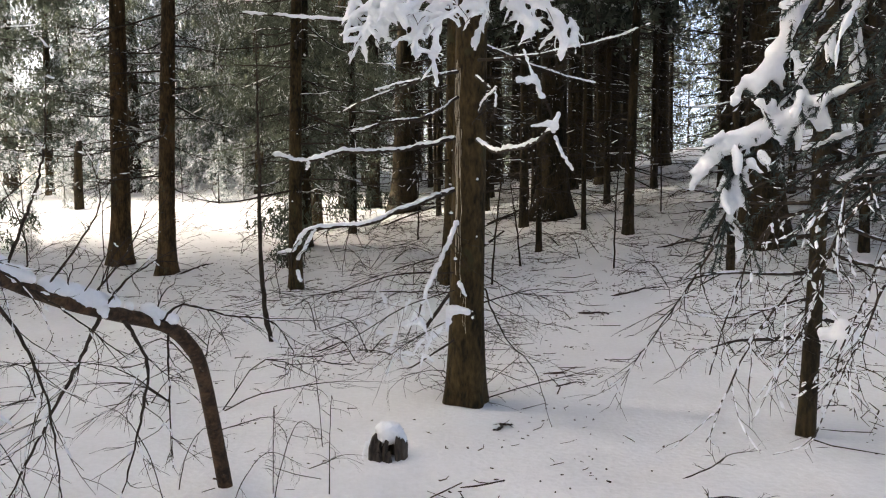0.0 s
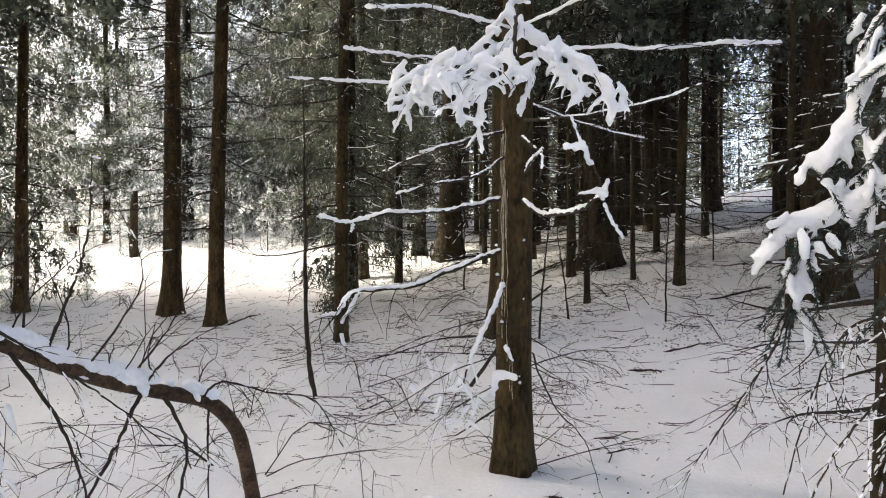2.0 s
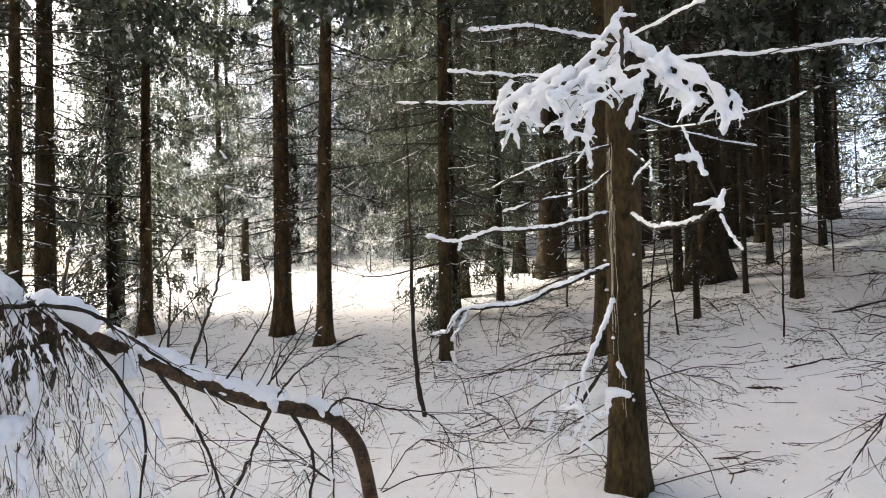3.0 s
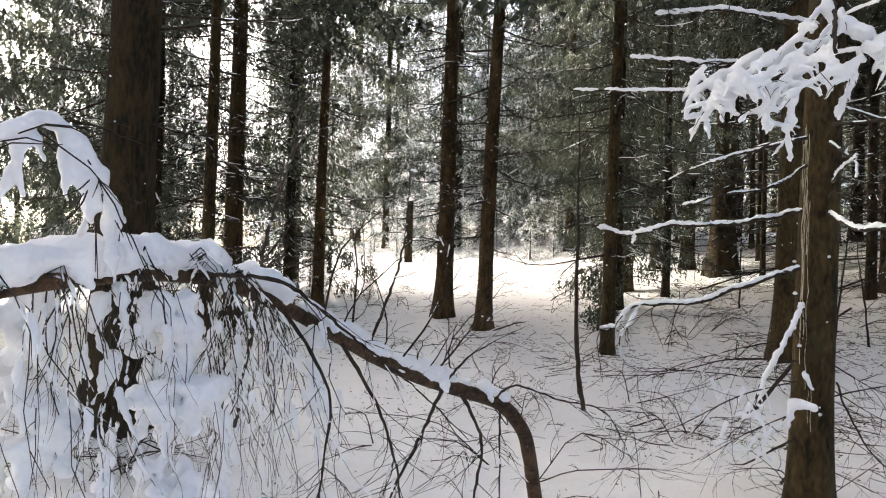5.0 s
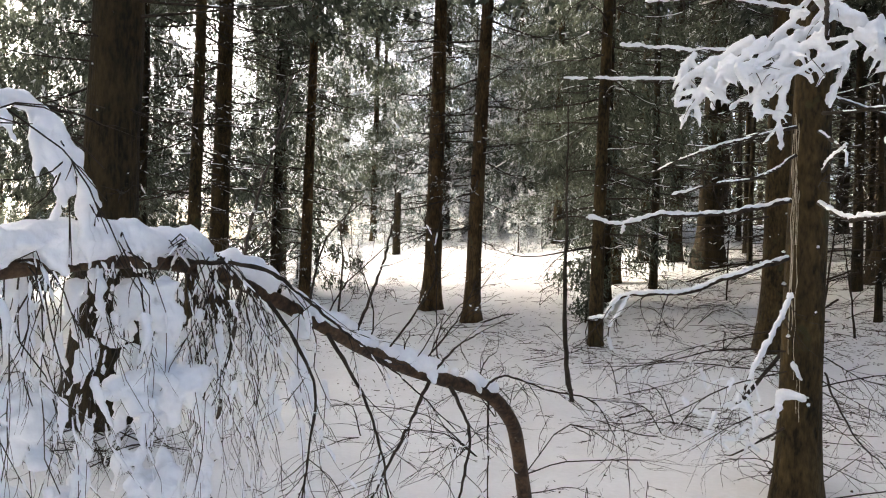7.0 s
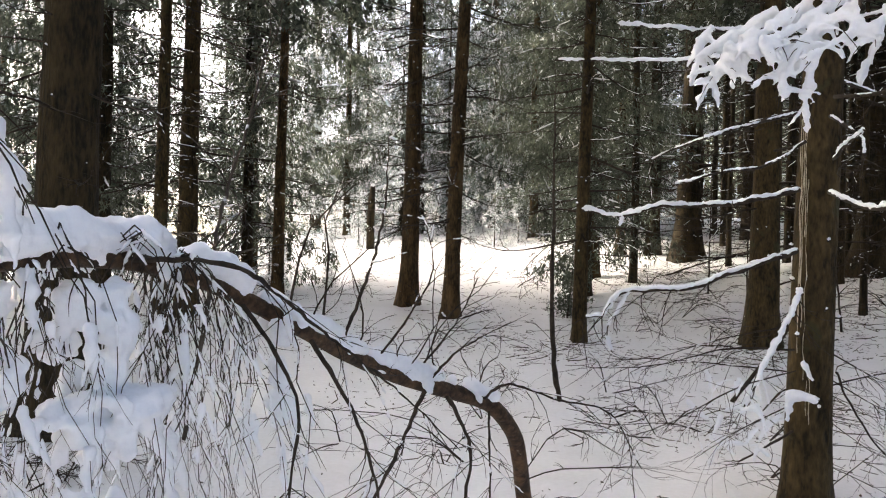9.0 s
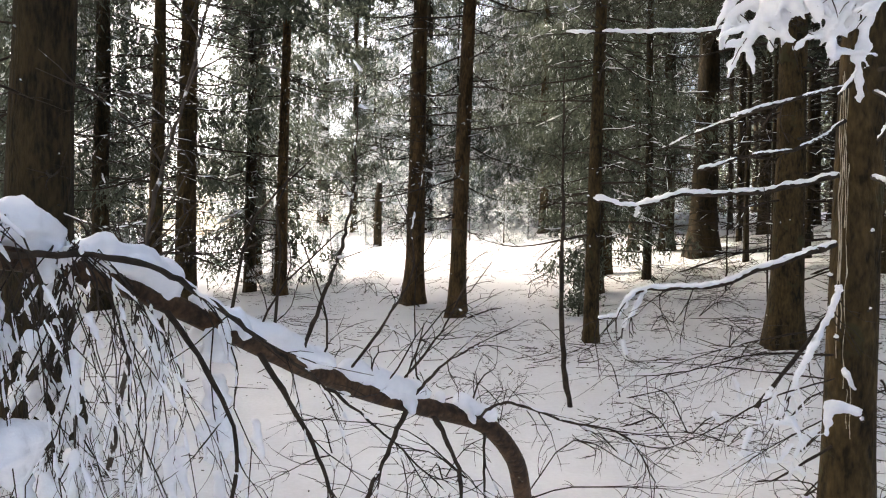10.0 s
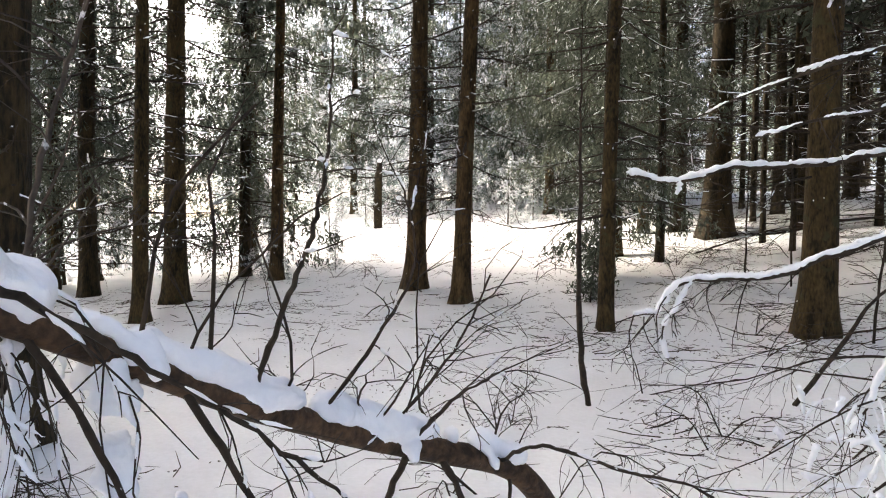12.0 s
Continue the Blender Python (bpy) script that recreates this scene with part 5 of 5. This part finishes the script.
FALLEN = [(-0.15, 7.6, 1.1, 0.9, 0.022, 40), (0.32, 4.55, 0.14, 0.02, 0.012, 30), (1.02, 3.45, 0.5, 0.03, 0.006, -6), (1.25, 3.75, 0.55, 0.06, 0.004, 25), (0.85, 5.6, 0.25, 0.03, 0.006, 0), (1.5, 8.1, 0.35, 0.04, 0.016, -35), (3.2, 10.9, 0.9, 0.05, 0.02, 12), (2.0, 8.6, 0.6, 0.05, 0.012, 10),
          (2.35, 4.9, 0.5, 0.04, 0.006, 20), (-4.0, 11.1, 0.5, 0.12, 0.016, 15), (-5.2, 12.1, 0.3, 0.1, 0.012, 150), (-1.2, 6.8, 0.35, 0.05, 0.008, 25), (-1.45, 4.6, 0.4, 0.05, 0.004, 10), (-0.75, 3.9, 0.3, 0.05, 0.003, 15), (0.9, 14.2, 1.4, 0.3, 0.02, 20), (-1.2, 15.6, 1.6, 0.4, 0.02, -20), (0.2, 13.0, 1.3, 0.3, 0.018, 10), (-1.55, 6.5, 0.7, 0.02, 0.006, -65)]
for x, y, ln, lift, r, turn in FALLEN:
    z = ground_z(x, y)
    d = Vector((math.cos(radians(turn)), math.sin(radians(turn)), 0))
    ob = thing("fallen_branch", "dark fallen branch lying on snow", "branch", (x, y, z), "fallen branches")
    e = d * ln
    ez = ground_z(x + e.x, y + e.y) - z
    line_part("stick", [(-e.x * 0.05, -e.y * 0.05, -0.01), (e.x * 0.35, e.y * 0.35, ez * 0.35 + lift * 0.45), (e.x * 0.7 - d.y * 0.05, e.y * 0.7 + d.x * 0.05, ez * 0.7 + lift * 0.8), (e.x, e.y, ez + lift)], r, r * 0.4, TWIG, ob, rng, "", 6, 6, min(0.35, ln * 0.4), 0.3, 0.004)


def scatter():
    """Needles, bark flakes and short twigs strewn over the snow."""
    rr = random.Random(71)
    buf, count = Buf(), 0
    while count < 24000:
        x, y = rr.uniform(-12, 9), rr.uniform(2.2, 21)
        w = 0.12 + 0.88 * max(0.0, min(1.0, (y - 5.0 + 0.35 * x) / 3.5))
        if x > 0.2 and y > 6.5:
            w *= 1.7
        if x < -2.6 and y > 11:
            w = 0.22
        w *= max(0.03, 0.35 + 1.6 * (noise.noise((x * 0.8, y * 0.8, 5)) + 0.6 * noise.noise((x * 2.6, y * 2.6, 8))))
        if rr.random() > w:
            continue
        count += 1
        big = rr.random()
        ln = rr.uniform(0.006, 0.028) if big < 0.6 else rr.uniform(0.03, 0.12) if big < 0.92 else rr.uniform(0.15, 0.5)
        a = rr.uniform(0, 6.28)
        r = rr.uniform(0.0015, 0.004) * (1.6 if ln > 0.15 else 1) if ln > 0.03 else rr.uniform(0.002, 0.007)
        dx, dy = math.cos(a) * ln, math.sin(a) * ln
        p = []
        for t in (0, 0.5, 1):
            qx, qy = x + dx * t + (dy * 0.15 if t == 0.5 else 0), y + dy * t
            p.append((qx, qy, ground_z(qx, qy) + r * 0.5 + (0.012 * ln / 0.1 * rr.random() if t == 1 else 0)))
        buf.tube(p, [r, r, r * 0.5], 3)
    tagged(new("forest_litter", buf.mesh("forest_litter", LITTER)), "dark needles and twig bits strewn on snow", "litter", kind="stuff")


def brush():
    """Low tangles of dead twigs standing out of the snow."""
    rr = random.Random(72)
    for i in range(78):
        if i >= 54:
            x, y = rr.uniform(-11.5, -3.0), rr.uniform(12.5, 22.0)
        elif i >= 46:
            x, y = rr.uniform(-5.0, -4.0), rr.uniform(3.6, 4.6)
        elif i < 30:
            x, y = rr.uniform(-1.8, 3.5), rr.uniform(8.5, 16)
        else:
            x, y = rr.uniform(-3.2, 0.2), rr.uniform(5.0, 8.0)
        ob = thing("brushwood", "tangle of thin dead twigs in snow", "brushwood", (x, y, ground_z(x, y)), "dead brushwood")
        for _ in range(2):
            a, ln = rr.uniform(0, 6.28), rr.uniform(0.4, 1.1)
            p = [(0, 0, -0.02), (math.cos(a) * ln * 0.4, math.sin(a) * ln * 0.4, rr.uniform(0.05, 0.3)), (math.cos(a) * ln, math.sin(a) * ln, rr.uniform(0.0, 0.35))]
            line_part("twig", p, 0.006, 0.002, TWIG, ob, rr, "", 4, 9, 0.4, 0.5, 0.0028, 3)


def sprigs():
    """Thin bare shoots arching up round the foot of the bent stem."""
    rr = random.Random(73)
    for i in range(8):
        x, y = rr.uniform(-1.7, -0.5), rr.uniform(2.75, 4.3)
        ob = thing("shrub_shoot", "thin bare shoot arching out of the snow", "shrub", (x, y, ground_z(x, y)), "bare shoots by the bent tree")
        a, ln, h = rr.uniform(0, 6.28), rr.uniform(0.25, 0.6), rr.uniform(0.25, 0.6)
        dx, dy = math.cos(a) * ln, math.sin(a) * ln * 0.6
        p = [(0, 0, -0.03), (dx * 0.2, dy * 0.2, h * 0.55), (dx * 0.55, dy * 0.55, h), (dx, dy, h * rr.uniform(0.6, 1.0))]
        line_part("stem", p, 0.0028, 0.001, TWIG, ob, rr, "", 5, 7, 0.22, 0.8, 0.0014, 6)


scatter()
brush()
sprigs()
